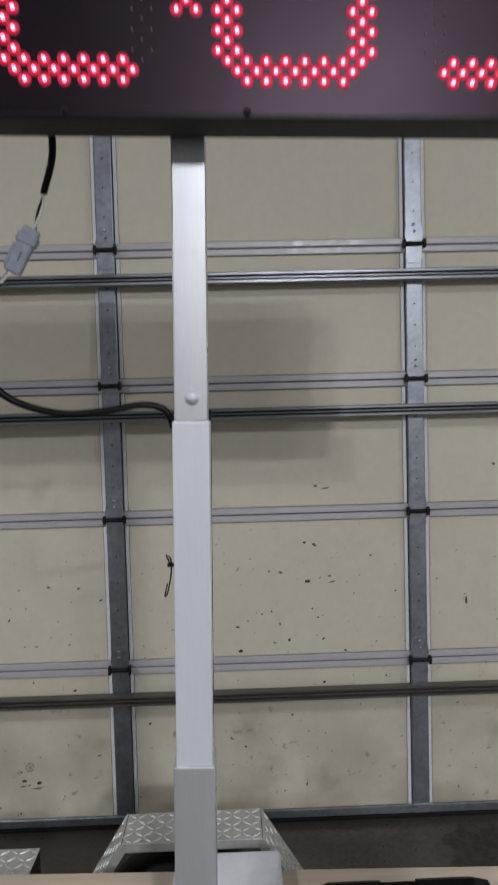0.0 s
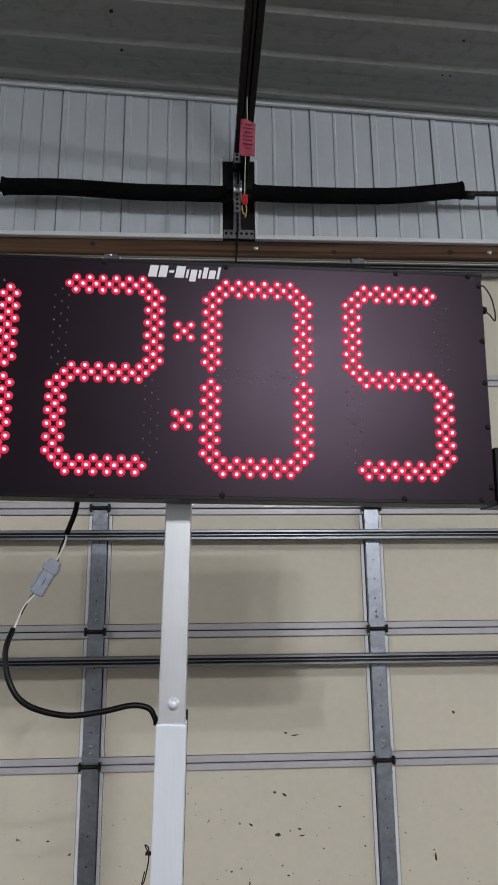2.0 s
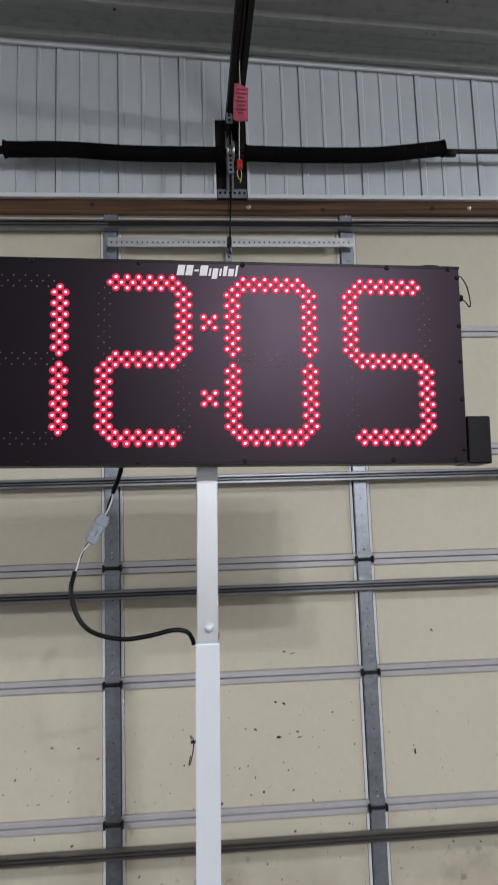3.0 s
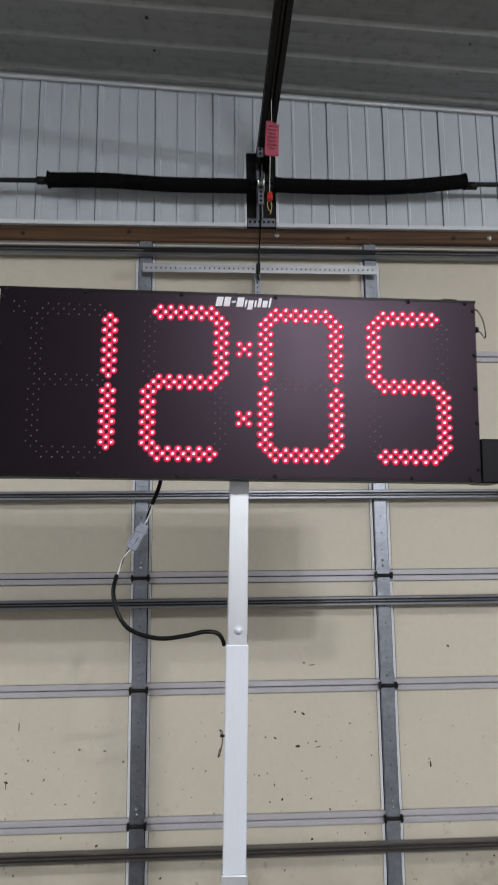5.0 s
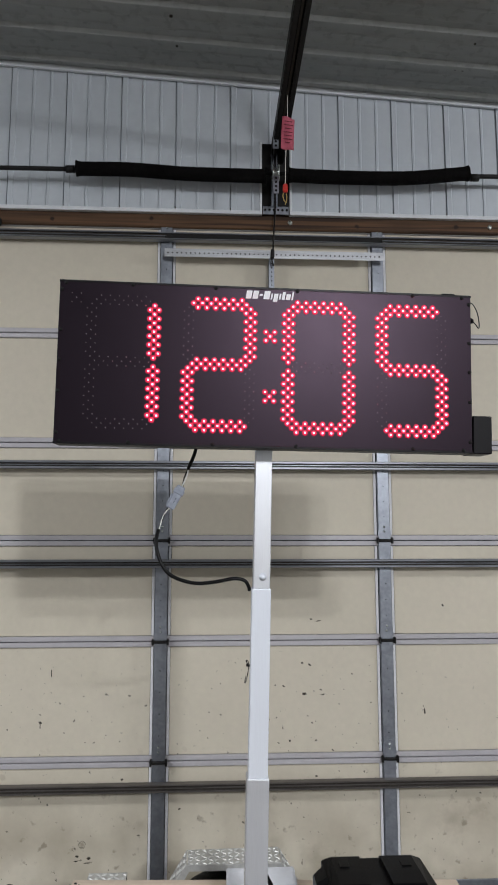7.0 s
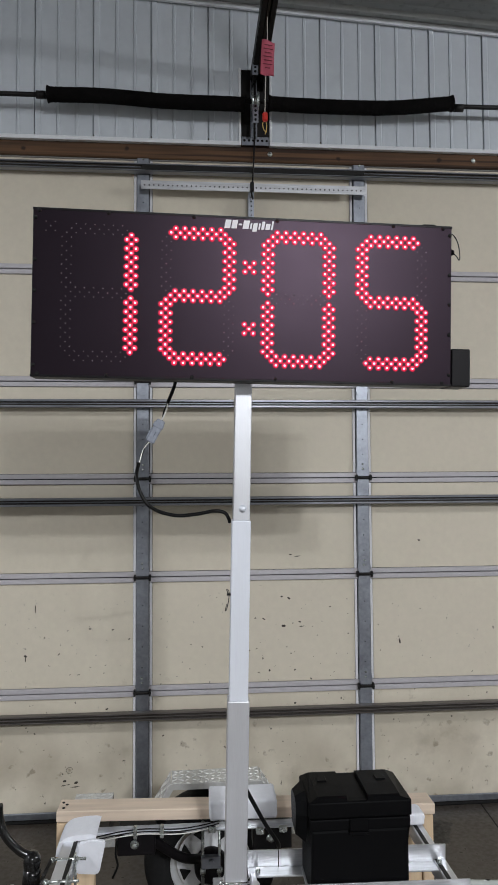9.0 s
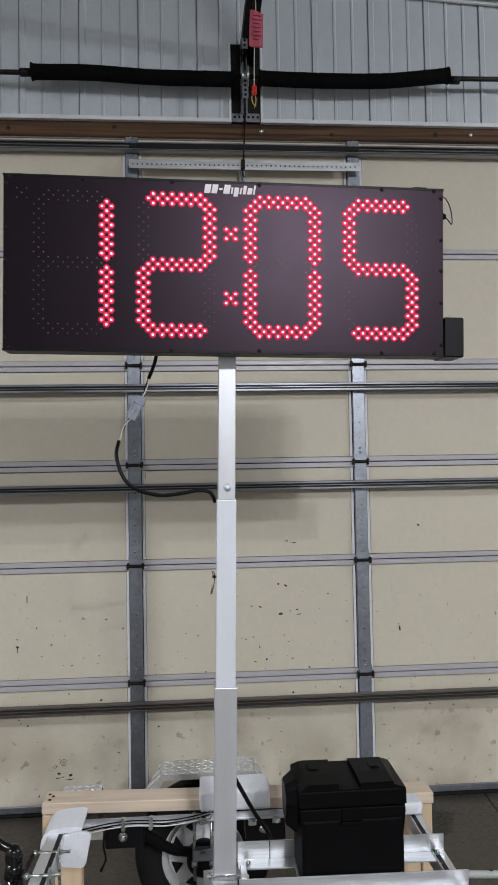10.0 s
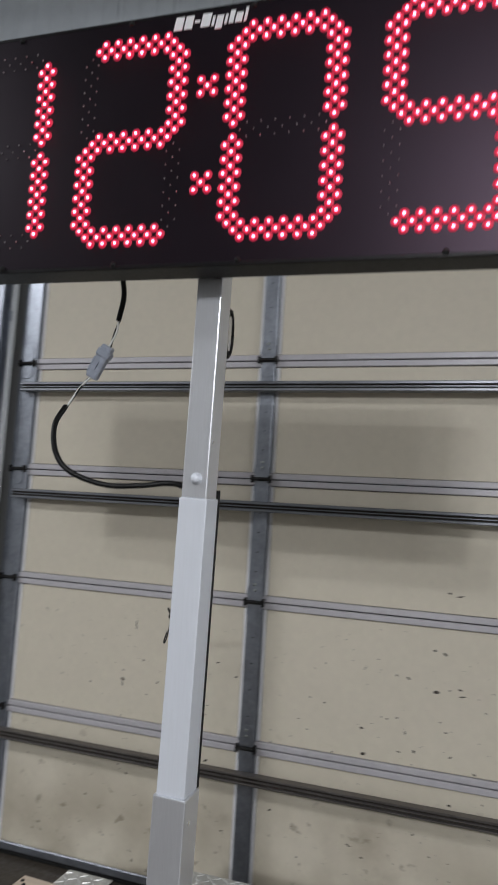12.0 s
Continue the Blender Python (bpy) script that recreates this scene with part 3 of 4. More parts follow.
# ---- torsion springs, shaft and centre plate ----
spring = thing("torsion_spring_assembly", "black sleeved torsion springs on a steel shaft over the door", "torsion spring", (0.22, 2.74, 3.8))
b = bm_new()
rod(b, (-1.9, 2.715, 3.796), (0.2, 2.715, 3.81), 0.0127)
rod(b, (0.2, 2.715, 3.81), (2.3, 2.715, 3.838), 0.0127)
part("shaft", b, M_DARK, spring, "thin steel torsion shaft")
rng = random.Random(2)
for pts in ([(-0.895, 2.705, 3.802), (-0.6, 2.71, 3.805), (-0.25, 2.712, 3.792), (0.16, 2.715, 3.79)], [(0.29, 2.715, 3.803), (0.62, 2.715, 3.795), (0.98, 2.71, 3.802), (1.32, 2.705, 3.835)]):
    line = spline(pts, 60)
    wob = [rng.uniform(-1, 1) for _ in range(400)]

    def coil(t, a, wob=wob, line=line):
        k = int(t * (len(line) - 1))
        end = 1.0 + 0.16 * max(0.0, 1 - min(t, 1 - t) / 0.02)
        return (0.0385 + 0.0004 * math.sin(k * 1.25 + a) + 0.0007 * wob[k] + 0.0010 * math.sin(3 * a + k * 0.06)) * end

    b = bm_new()
    hose(b, line, coil, 18)
    part("spring_sleeve", b, M_SLEEVE, spring, "black fuzzy fabric sleeve over a spring")
for x in (-0.93, 1.36):
    b = bm_new()
    rod(b, (x - 0.025, 2.715, 3.802 + 0.015 * (x > 0)), (x + 0.025, 2.715, 3.802 + 0.015 * (x > 0)), 0.021, 14)
    part("winding_cone", b, M_DARK, spring, "dark cast winding cone")
pad = part("backing_board", box(bm_new(), PAD_X0 + 0.001, PAD_X1 - 0.001, WALL_Y - 0.004, DOOR_Y + 0.04, OPEN_Z1 + 0.052, PAD_Z1 - 0.001, 0.003), M_DARK, spring, "black painted backing board")
b = bm_new()
box(b, 0.198, 0.236, WALL_Y - 0.016, WALL_Y - 0.006, 3.66, 3.99, 0.002)
box(b, 0.198, 0.204, WALL_Y - 0.13, WALL_Y - 0.018, 3.74, 3.88, 0.002)
plate = part("centre_bearing_plate", b, M_GALV, spring, "punched galvanised bearing plate")
b = bm_new()
box(b, PAD_X0 + 0.004, PAD_X1 - 0.004, WALL_Y - 0.012, WALL_Y - 0.006, 3.615, 3.664, 0.001)
lower = part("punched_foot", b, M_GALV, spring, "punched galvanised foot angle")
b = bm_new()
rod(b, (0, -0.0016, 0), (0, 0.0005, 0), 0.007, 10)
big_hole = mesh_of("plate_hole", b, M_SEAL)
for k in range(6):
    again("plate_hole", big_hole, (PAD_X0 + 0.018 + k * 0.025, WALL_Y - 0.0125, 3.642), lower)
for z in (3.685, 3.71, 3.735, 3.965):
    again("plate_hole", big_hole, (0.222, WALL_Y - 0.0165, z), plate)
b = bm_new()
lathe(b, [(0.013, -0.02), (0.05, -0.02), (0.052, -0.014), (0.03, -0.008), (0.03, 0.008), (0.052, 0.014), (0.05, 0.02), (0.013, 0.02)], (0.215, 2.715, 3.81), "x", 28)
part("drum", b, M_ZINC, spring, "grey cable drum")

for z0, z1, n in ((3.925, 3.985, 2), (3.66, 3.765, 4)):
    tab = part("punched_tab", box(bm_new(), 0.196, 0.228, 2.655, 2.659, z0, z1, 0.001), M_GALV, spring, "punched galvanised tab")
    for k in range(n):
        again("plate_hole", big_hole, (0.212, 2.6545, z0 + 0.018 + k * 0.0245), tab)

# ---- opener rail, arm and release cord ----
opener = thing("door_opener_rail", "dark steel garage door opener rail with arm and release cord", "opener rail", (0.24, 2.78, 3.97))
b = bm_new()
for s in (-1, 1):
    box(b, s * 0.036 - 0.0025, s * 0.036 + 0.0025, 0, 1.62, -0.03, 0.03)
    box(b, s * 0.024 - 0.0115, s * 0.024 + 0.0115, 0, 1.62, -0.034, -0.0305)
box(b, -0.0385, 0.0385, 0, 1.62, 0.0305, 0.034)
start, end = Vector((0.236, 2.78, 3.985)), Vector((0.268, 1.71, 4.22))
d = end - start
turn = Matrix.Translation(start) @ pose(0, 0, 0, math.degrees(math.asin(d.z / d.length)), 0, math.degrees(math.atan2(-d.x, d.y)))
b.transform(turn)
part("rail", b, M_DARK, opener, "dark steel channel rail")
b = bm_new()
box(b, -0.006, 0.006, 0.05, 1.6, -0.02, -0.012)
b.transform(turn)
part("chain", b, M_DIRT_SHADE, opener, "greasy drive chain in the rail")
b = bm_new()
for s in (-1, 1):
    box(b, 0.238 + s * 0.03 - 0.003, 0.238 + s * 0.03 + 0.003, 2.70, WALL_Y - 0.005, 3.93, 4.04, 0.001)
part("rail_bracket", b, M_DARK, opener, "black header bracket")
b = bm_new()
box(b, 0.2, 0.31, 1.24, 1.27, 4.31, ceiling_z(0.25) - 0.001, 0.002)
part("hanger", b, M_GALV, opener)
b = bm_new()
rod(b, (0.224, 2.80, 3.99), (0.219, 2.79, 3.64), 0.005, 8)
rod(b, (0.219, 2.79, 3.64), (0.203, 2.775, 3.36), 0.0045, 8)
part("lift_arm", b, M_DARK, opener, "black lift arm to the door")
b = bm_new()
box(b, 0.192, 0.212, 2.764, 2.786, 3.335, 3.385, 0.003)
rod(b, (0.193, 2.76, 3.335), (0.205, 2.765, 3.285), 0.005, 8)
part("door_bracket", b, M_DARK, opener, "black arm bracket on the door")
b = bm_new()
hose(b, spline([(0.247, 2.37, 4.07), (0.246, 2.37, 3.9), (0.236, 2.37, 3.72), (0.232, 2.37, 3.56)], 6), 0.0022, 6)
part("release_cord", b, M_CORD, opener, "pale release cord")
b = bm_new()
box(b, 0.220, 0.245, 2.358, 2.382, 3.520, 3.565, 0.006)
part("release_handle", b, M_RED, opener, "red plastic release handle")
b = bm_new()
hose(b, spline([(0.222, 2.37, 3.515), (0.220, 2.37, 3.50), (0.227, 2.37, 3.475), (0.240, 2.37, 3.465)], 5), 0.0025, 6)
hose(b, spline([(0.238, 2.37, 3.515), (0.240, 2.37, 3.49), (0.232, 2.37, 3.455)], 5), 0.0025, 6)
part("cord_end", b, M_YELLOW, opener, "yellow cord loop")
b = bm_new()
NX, NZ = 6, 10
grid = [[b.verts.new(((i / NX - 0.5) * 0.064, 0.006 * math.sin(i * 0.9 + j * 0.3) + 0.01 * (i / NX - 0.5), (j / NZ - 0.5) * 0.165)) for j in range(NZ + 1)] for i in range(NX + 1)]
for i in range(NX):
    for j in range(NZ):
        b.faces.new((grid[i][j], grid[i + 1][j], grid[i + 1][j + 1], grid[i][j + 1])).smooth = True
bmesh.ops.solidify(b, geom=b.faces[:], thickness=0.0012)
b.transform(pose(0.247, 2.362, 3.838, 0, 3, 6) @ Matrix.Scale(1.08, 4))
tag = part("warning_tag", b, M_TAG, opener, "pink paper warning tag")
b = bm_new()
for k in range(7):
    w = (0.018, 0.022, 0.016, 0.021, 0.019, 0.022, 0.012)[k]
    box(b, -w, w, -0.0005, 0.0005, 0.055 - k * 0.018, 0.059 - k * 0.018)
b.transform(pose(0.247, 2.3530, 3.838, 0, 3, 6) @ Matrix.Scale(1.08, 4))
part("printed_line", b, M_TAG_INK, tag, "unreadable printed lines")

# ---- the clock ----
sign_turn = Matrix.Translation((0.026, 1.022, 2.281)) @ pose(0, 0, 0, 1.7, 0.9, 1.1) @ Matrix.Scale(0.990, 4)
clock = thing("led_clock", "large black digital wall clock with red lit digits on a mast", "clock", turn=sign_turn)
W, HT, DEEP = 0.6205, 0.2425, 0.075
b = bm_new()
box(b, -W + 0.006, W + 0.006, 0.003, DEEP, -HT, HT, 0.004, 2)
part("housing", b, M_BLACK, clock, "black powder-coated metal housing")
b = bm_new()
box(b, -W + 0.008, W + 0.004, -0.0005, 0.0025, -HT + 0.003, HT - 0.003, 0.0012)
part("face", b, M_FACE, clock, "smoked black face")
for z0, z1 in ((-HT, -HT + 0.006), (HT - 0.006, HT)):
    part("edge_lip", box(bm_new(), -W + 0.006, W + 0.006, -0.0012, 0.0028, z0 - 0.0005, z1 + 0.0005, 0.0008), M_BLACK, clock)
b = bm_new()
lathe(b, [(0.0, -0.0045), (0.0035, -0.004), (0.0055, -0.002), (0.006, 0.0)], (0, 0, 0), "y", 10)
screw = mesh_of("screw", b, M_SEAL)
for x, z in [(x, s * 0.2345) for s in (-1, 1) for x in (-0.595, -0.4, -0.155, 0.09, 0.443, 0.597)] + [(s * 0.6125 + 0.006, z) for s in (-1, 1) for z in (0.214, 0.093, 0.004, -0.088, -0.209)]:
    again("screw", screw, (x, -0.0006, z), clock)

# bulbs stand on a half-pitch lattice, three rows a stroke
U = 0.0131


def stroke(x0, z0, upright):
    """Lattice steps of one stroke: a middle row of seven, an outer row of six on each side."""
    out = [(2 * k, 0) for k in range(7)] + [(2 * k + 1, s) for k in range(6) for s in (-1, 1)]
    return [((x0 + o) * U, (z0 + a) * U) if upright else ((x0 + a) * U, (z0 + o) * U) for a, o in out]


STROKES = {"a": (1, 14, False), "g": (1, 0, False), "d": (1, -14, False), "f": (0, 1, True), "b": (14, 1, True), "e": (0, -13, True), "c": (14, -13, True)}
b = bm_new()
prof = [(0.0, -0.0050), (0.0018, -0.0046), (0.0028, -0.0031), (0.0031, -0.0012)]
lathe(b, prof, (0, 0, 0), "y", 10)
# flat glowing rings round the core imitate its bloom; only the core is bulb
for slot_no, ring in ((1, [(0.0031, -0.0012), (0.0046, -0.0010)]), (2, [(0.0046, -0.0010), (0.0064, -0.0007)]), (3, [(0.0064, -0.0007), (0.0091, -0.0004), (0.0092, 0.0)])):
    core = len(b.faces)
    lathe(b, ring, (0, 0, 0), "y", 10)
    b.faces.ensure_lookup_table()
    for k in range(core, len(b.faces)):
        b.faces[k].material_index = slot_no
led = mesh_of("lit_led", b, [M_LED, M_LED_HALO_IN, M_LED_HALO_MID, M_LED_HALO_OUT])
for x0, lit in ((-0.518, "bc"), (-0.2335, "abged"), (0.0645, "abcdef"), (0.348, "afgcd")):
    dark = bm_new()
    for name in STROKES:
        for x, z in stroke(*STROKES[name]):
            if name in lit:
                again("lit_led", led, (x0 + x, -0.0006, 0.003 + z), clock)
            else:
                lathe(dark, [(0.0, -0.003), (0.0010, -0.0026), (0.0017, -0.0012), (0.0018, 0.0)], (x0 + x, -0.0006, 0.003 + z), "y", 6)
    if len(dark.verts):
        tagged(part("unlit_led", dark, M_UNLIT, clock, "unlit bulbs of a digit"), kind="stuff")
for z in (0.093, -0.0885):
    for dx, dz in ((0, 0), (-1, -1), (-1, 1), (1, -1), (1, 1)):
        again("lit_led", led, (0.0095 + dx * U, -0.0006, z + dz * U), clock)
dark = bm_new()
for dx, dz in ((0, 0), (-1, -1), (-1, 1), (1, -1), (1, 1)):
    lathe(dark, [(0.0, -0.003), (0.0010, -0.0026), (0.0017, -0.0012), (0.0018, 0.0)], (-0.5636 + dx * U, -0.0006, 0.19 + dz * U), "y", 6)
part("unlit_led_marker", dark, M_UNLIT, clock, "unlit marker bulbs")

# the maker's mark as plain slanted white shapes
x = -0.0665
for w, lo, hi in ((0.017, 0, 0.025), (0.016, 0, 0.025), (0.010, 0.010, 0.015), (0.018, 0, 0.025), (0.005, 0, 0.018), (0.013, -0.007, 0.018), (0.005, 0, 0.018), (0.009, 0, 0.024), (0.013, 0, 0.018), (0.005, 0, 0.026)):
    sl = 0.18
    b = bm_new()
    prism(b, [(x + sl * lo, 0.2065 + lo), (x + w + sl * lo, 0.2065 + lo), (x + w + sl * hi, 0.2065 + hi), (x + sl * hi, 0.2065 + hi)], "y", -0.0022, -0.0007)
    part("maker_mark", b, M_WHITE, clock, "white slanted stroke of the maker's mark")
    x += w + 0.0035

side = part("side_box", box(bm_new(), 0.629, 0.688, 0.004, DEEP + 0.02, -0.243, -0.128, 0.003), M_BLACK, clock, "small black sensor box on the side")
b = bm_new()
box(b, 0.5405, 0.582, 0.015, 0.055, HT + 0.0005, HT + 0.010, 0.004, 2)
part("antenna_cap", b, M_PLASTIC, clock, "low black antenna cap")
b = bm_new()
hose(b, spline([(0.627, 0.02, 0.228), (0.640, 0.02, 0.222), (0.653, 0.02, 0.198), (0.660, 0.022, 0.165), (0.658, 0.022, 0.148), (0.647, 0.022, 0.162), (0.634, 0.022, 0.17)], 7), 0.0016, 6)
loop = part("sensor_lead", b, M_CABLE, clock, "thin black lead looped at the side")
b = bm_new()
rod(b, (0.6268, 0.022, 0.17), (0.640, 0.022, 0.17), 0.012, 12, 0.007)
part("cable_gland", b, M_PLASTIC, clock, "black cable gland")
b = bm_new()
for x in (-0.045, 0.045):
    box(b, x - 0.012, x + 0.012, DEEP + 0.0005, DEEP + 0.012, -0.2, 0.2, 0.002)
part("rear_bracket", b, M_ALU, clock, "aluminium bracket behind the housing")

# ---- the mast ----
mast_turn = Matrix.Translation((-0.004, 1.174, 0.55)) @ pose(0, 0, 0, 1.2, 1.15, -0.4)
mast = thing("telescopic_mast", "square telescopic aluminium mast carrying the clock", "mast", turn=mast_turn)


def square_tube(name, half, z0, z1, mat, label):
    b = bm_new()
    box(b, -half, half, -half, half, z0, z1, 0.0025, 2)
    return part(name, b, mat, mast, label)


square_tube("lower_tube", 0.0325, 0.0, 0.545, M_ALU, "bright lower aluminium tube")
square_tube("middle_tube", 0.0283, 0.545, 1.083, M_ALU_MATT, "pale anodised middle tube")
square_tube("upper_tube", 0.0254, 1.083, 1.85, M_ALU, "bright inner aluminium tube")
b = bm_new()
lathe(b, [(0.0, -0.036), (0.006, -0.036), (0.0075, -0.034), (0.0075, -0.029), (0.0115, -0.0285), (0.0115, -0.0255)], (0.003, 0, 1.119), "y", 16)
part("bolt", b, M_ALU_MATT, mast, "bright bolt head with washer")
b = bm_new()
box(b, 0.0230, 0.0288, 0.0287, 0.0370, 0.545, 1.1, 0.001)
part("edge_strip", b, M_SEAL, mast, "black strip down the rear edge")
b = bm_new()
hose(b, [Vector((0.016, 0.046 + 0.018 * math.cos(2 * math.pi * k / 24), 1.41 + 0.045 * math.sin(2 * math.pi * k / 24))) for k in range(25)], 0.006, 8)
ring = part("rear_handle", b, M_DARK, mast, "dark oval handle ring on the rear")
b = bm_new()
box(b, 0.0165, 0.0195, 0.036, 0.056, 1.375, 1.445, 0.001)
part("handle_plate", b, M_CHROME, ring, "bright plate inside the ring")
b = bm_new()
rod(b, (-0.040, -0.005, 0.858), (-0.02, -0.005, 0.858), 0.0035, 8)
hose(b, spline([(-0.036, -0.008, 0.862), (-0.041, -0.012, 0.874), (-0.034, -0.014, 0.869), (-0.034, -0.012, 0.845), (-0.040, -0.012, 0.815), (-0.044, -0.012, 0.811), (-0.040, -0.01, 0.83)], 6), 0.0012, 6)
part("hitch_pin", b, M_DARK, mast, "dark wire hitch pin")
b = bm_new()
rod(b, (-0.05, -0.0345, 0.015), (0.05, -0.0345, 0.015), 0.004, 8)
rod(b, (-0.047, -0.0345, 0.015), (-0.037, -0.0345, 0.015), 0.009, 6)
part("pivot_bolt", b, M_CHROME, mast, "bright pivot bolt")
b = bm_new()
box(b, -0.036, 0.036, -0.036, 0.036, -0.06, -0.0005, 0.003)
part("foot", b, M_ALU, mast, "aluminium foot socket")
b = bm_new()
rod(b, (0.0335, -0.012, 0.5), (0.0322, -0.012, 0.5), 0.004, 8)
rod(b, (0.0265, -0.012, 1.19), (0.0252, -0.012, 1.19), 0.004, 8)
part("rivet", b, M_CHROME, mast)

# ---- the clock's lead with its plug ----
SHIFT[0] = Vector((0.011, 0.040, -0.010))
lead = thing("power_lead", "black power lead with clear plug hanging from the clock", "cable", (-0.02, 1.15, 1.62))
b = bm_new()
hose(b, spline([(-0.186, 1.075, 2.13), (-0.189, 1.10, 2.085), (-0.197, 1.128, 2.05), (-0.217, 1.148, 2.004)], 8), 0.0056, 10)
part("upper_sheath", b, M_CABLE, lead)
for name, mat, pts in (("white_core", M_WHITE_WIRE, [(-0.216, 1.147, 2.006), (-0.222, 1.152, 1.98), (-0.238, 1.15, 1.945)]),
                       ("white_core", M_WHITE_WIRE, [(-0.268, 1.15, 1.89), (-0.290, 1.138, 1.86), (-0.303, 1.112, 1.812)]),
                       ("black_core", M_CABLE, [(-0.217, 1.153, 2.006), (-0.230, 1.156, 1.975), (-0.234, 1.153, 1.945)]),
                       ("black_core", M_CABLE, [(-0.272, 1.153, 1.89), (-0.286, 1.142, 1.868), (-0.305, 1.115, 1.812)])):
    b = bm_new()
    hose(b, spline(pts, 6), 0.0022, 6)
    part(name, b, mat, lead)
b = bm_new()
box(b, -0.0135, 0.0135, -0.008, 0.008, -0.037, 0.04, 0.003)
box(b, -0.0165, 0.0165, -0.010, 0.010, 0.012, 0.030, 0.003)
box(b, -0.0175, -0.0136, -0.005, 0.005, -0.03, 0.008, 0.001)
b.transform(pose(-0.255, 1.15, 1.915, 0, 28, 0))
plug = part("plug", b, M_PLUG, lead, "translucent grey two-pole plug")
b = bm_new()
box(b, 0.002, 0.0032, -0.0089, -0.0081, -0.016, 0.0)
b.transform(pose(-0.255, 1.15, 1.915, 0, 28, 0))
part("plug_mark", b, M_CABLE, plug)
b = bm_new()
hose(b, spline([(-0.303, 1.112, 1.817), (-0.307, 1.085, 1.774), (-0.290, 1.07, 1.719), (-0.257, 1.075, 1.681), (-0.193, 1.10, 1.659), (-0.129, 1.125, 1.661), (-0.075, 1.145, 1.669), (-0.042, 1.15, 1.663), (-0.029, 1.151, 1.645), (-0.026, 1.153, 1.632)], 8), 0.0056, 10)
part("lower_sheath", b, M_CABLE, lead)

SHIFT[0] = Vector((0.010, 0.0, -0.006))  # the trailer and its stand, set a little over

# ---- the wooden stand that carries the trailer ----
stand = thing("wooden_stand", "raw pine trestle of planks under the trailer frame", "trestle", (0.055, 1.55, FLOOR))
b = bm_new()
box(b, -0.6625, 0.6625, -0.045, 0.045, -0.019, 0.019, 0.003)
b.transform(pose(0.056, 1.547, 0.598, 0, 1.1, -0.5))
top = part("top_plank", b, M_PINE, stand, "flat pine top plank")
b = bm_new()
for x, y in ((-0.585, 1.53), (-0.578, 1.555), (-0.592, 1.57)):
    rod(b, (x, y, 0.625), (x, y, 0.6315), 0.005, 8)
part("screw_hole", b, M_SEAL, top, "dark screw holes")
for x0, x1, y0, y1, z1 in ((-0.566, -0.476, 1.508, 1.546, 0.585), (-0.606, -0.568, 1.512, 1.598, 0.588), (0.676, 0.714, 1.505, 1.594, 0.562), (0.582, 0.672, 1.512, 1.55, 0.564)):
    part("leg", box(bm_new(), x0, x1, y0, y1, FLOOR, z1, 0.003), M_PINE_LEG, stand, "pine leg")


def foam_wrap(x0, x1, y0, y1, z0, z1, label):
    b = bm_new()
    box(b, x0, x1, y0, y1, z0, z1, 0.014, 3)
    rng = random.Random(int(1000 * x1) + 7)
    for v in b.verts:
        v.co += 0.002 * Vector((rng.uniform(-1, 1), rng.uniform(-1, 1), rng.uniform(-1, 1)))
    for f in b.faces:
        f.smooth = True
    return tagged(part("foam_pad", b, M_FOAM), label, "foam pad")


foam_wrap(-0.084, 0.152, 1.478, 1.61, 0.585, 0.653, "white foam wrapped round the pine plank")
# bent foam over the frame rails
for x, s, z in ((-0.505, 1, 0.606),):
    b = bm_new()
    pts = [(x - s * 0.075, z - 0.05), (x - s * 0.068, z - 0.015), (x - s * 0.045, z + 0.006), (x - s * 0.01, z + 0.014), (x + s * 0.035, z + 0.016), (x + s * 0.055, z + 0.012)]
    fine = [(p.x, p.y) for p in spline([(a, c, 0) for a, c in pts], 5)]
    inner = []
    for k, (px, pz) in enumerate(fine):
        a, c = fine[max(k - 1, 0)], fine[min(k + 1, len(fine) - 1)]
        t = Vector((c[0] - a[0], c[1] - a[1])).normalized()
        inner.append((px + s * t.y * 0.018, pz - s * t.x * 0.018))
    prism(b, fine + inner[::-1], "y", 1.36, 1.485)
    tagged(part("foam_pad", b, M_FOAM), "white foam sheet bent over the trailer rail", "foam pad")

foam_wrap(0.565, 0.655, 1.415, 1.493, 0.569, 0.612, "white foam pad folded over the trailer rail")
b = bm_new()
prism(b, [(-0.505, 0.602), (-0.462, 0.612), (-0.424, 0.606), (-0.420, 0.60), (-0.438, 0.512), (-0.448, 0.503), (-0.508, 0.508), (-0.514, 0.515)], "y", 1.342, 1.358)
bmesh.ops.bevel(b, geom=b.edges[:], offset=0.003, segments=2, affect="EDGES")
tagged(part("foam_pad", b, M_FOAM), "flat white foam sheet hanging beside the rail", "foam pad")

# ---- the trailer ----
trailer = thing("utility_trailer", "small aluminium utility trailer raised on a pine trestle", "trailer", (0.05, 1.5, FLOOR))


for x0, x1, zt in ((-0.555, -0.505, 0.600), (0.612, 0.650, 0.566)):
    b = bm_new()
    box(b, x0, x1, 0.70, 1.50, zt - 0.004, zt, 0.001)
    box(b, x0, x0 + 0.004, 0.70, 1.50, zt - 0.05, zt - 0.0045, 0.001)
    box(b, x1 - 0.004, x1, 0.70, 1.50, zt - 0.05, zt - 0.0045, 0.001)
    rail = part("side_rail", b, M_ALU, trailer, "aluminium side rail")
    xs = x1 - 0.017 if x0 < 0 else x0 + 0.004
    part("rail_slot", box(bm_new(), xs, xs + 0.013, 0.75, 1.48, zt + 0.0002, zt + 0.0015), M_DARK, rail, "dark slot along the rail")
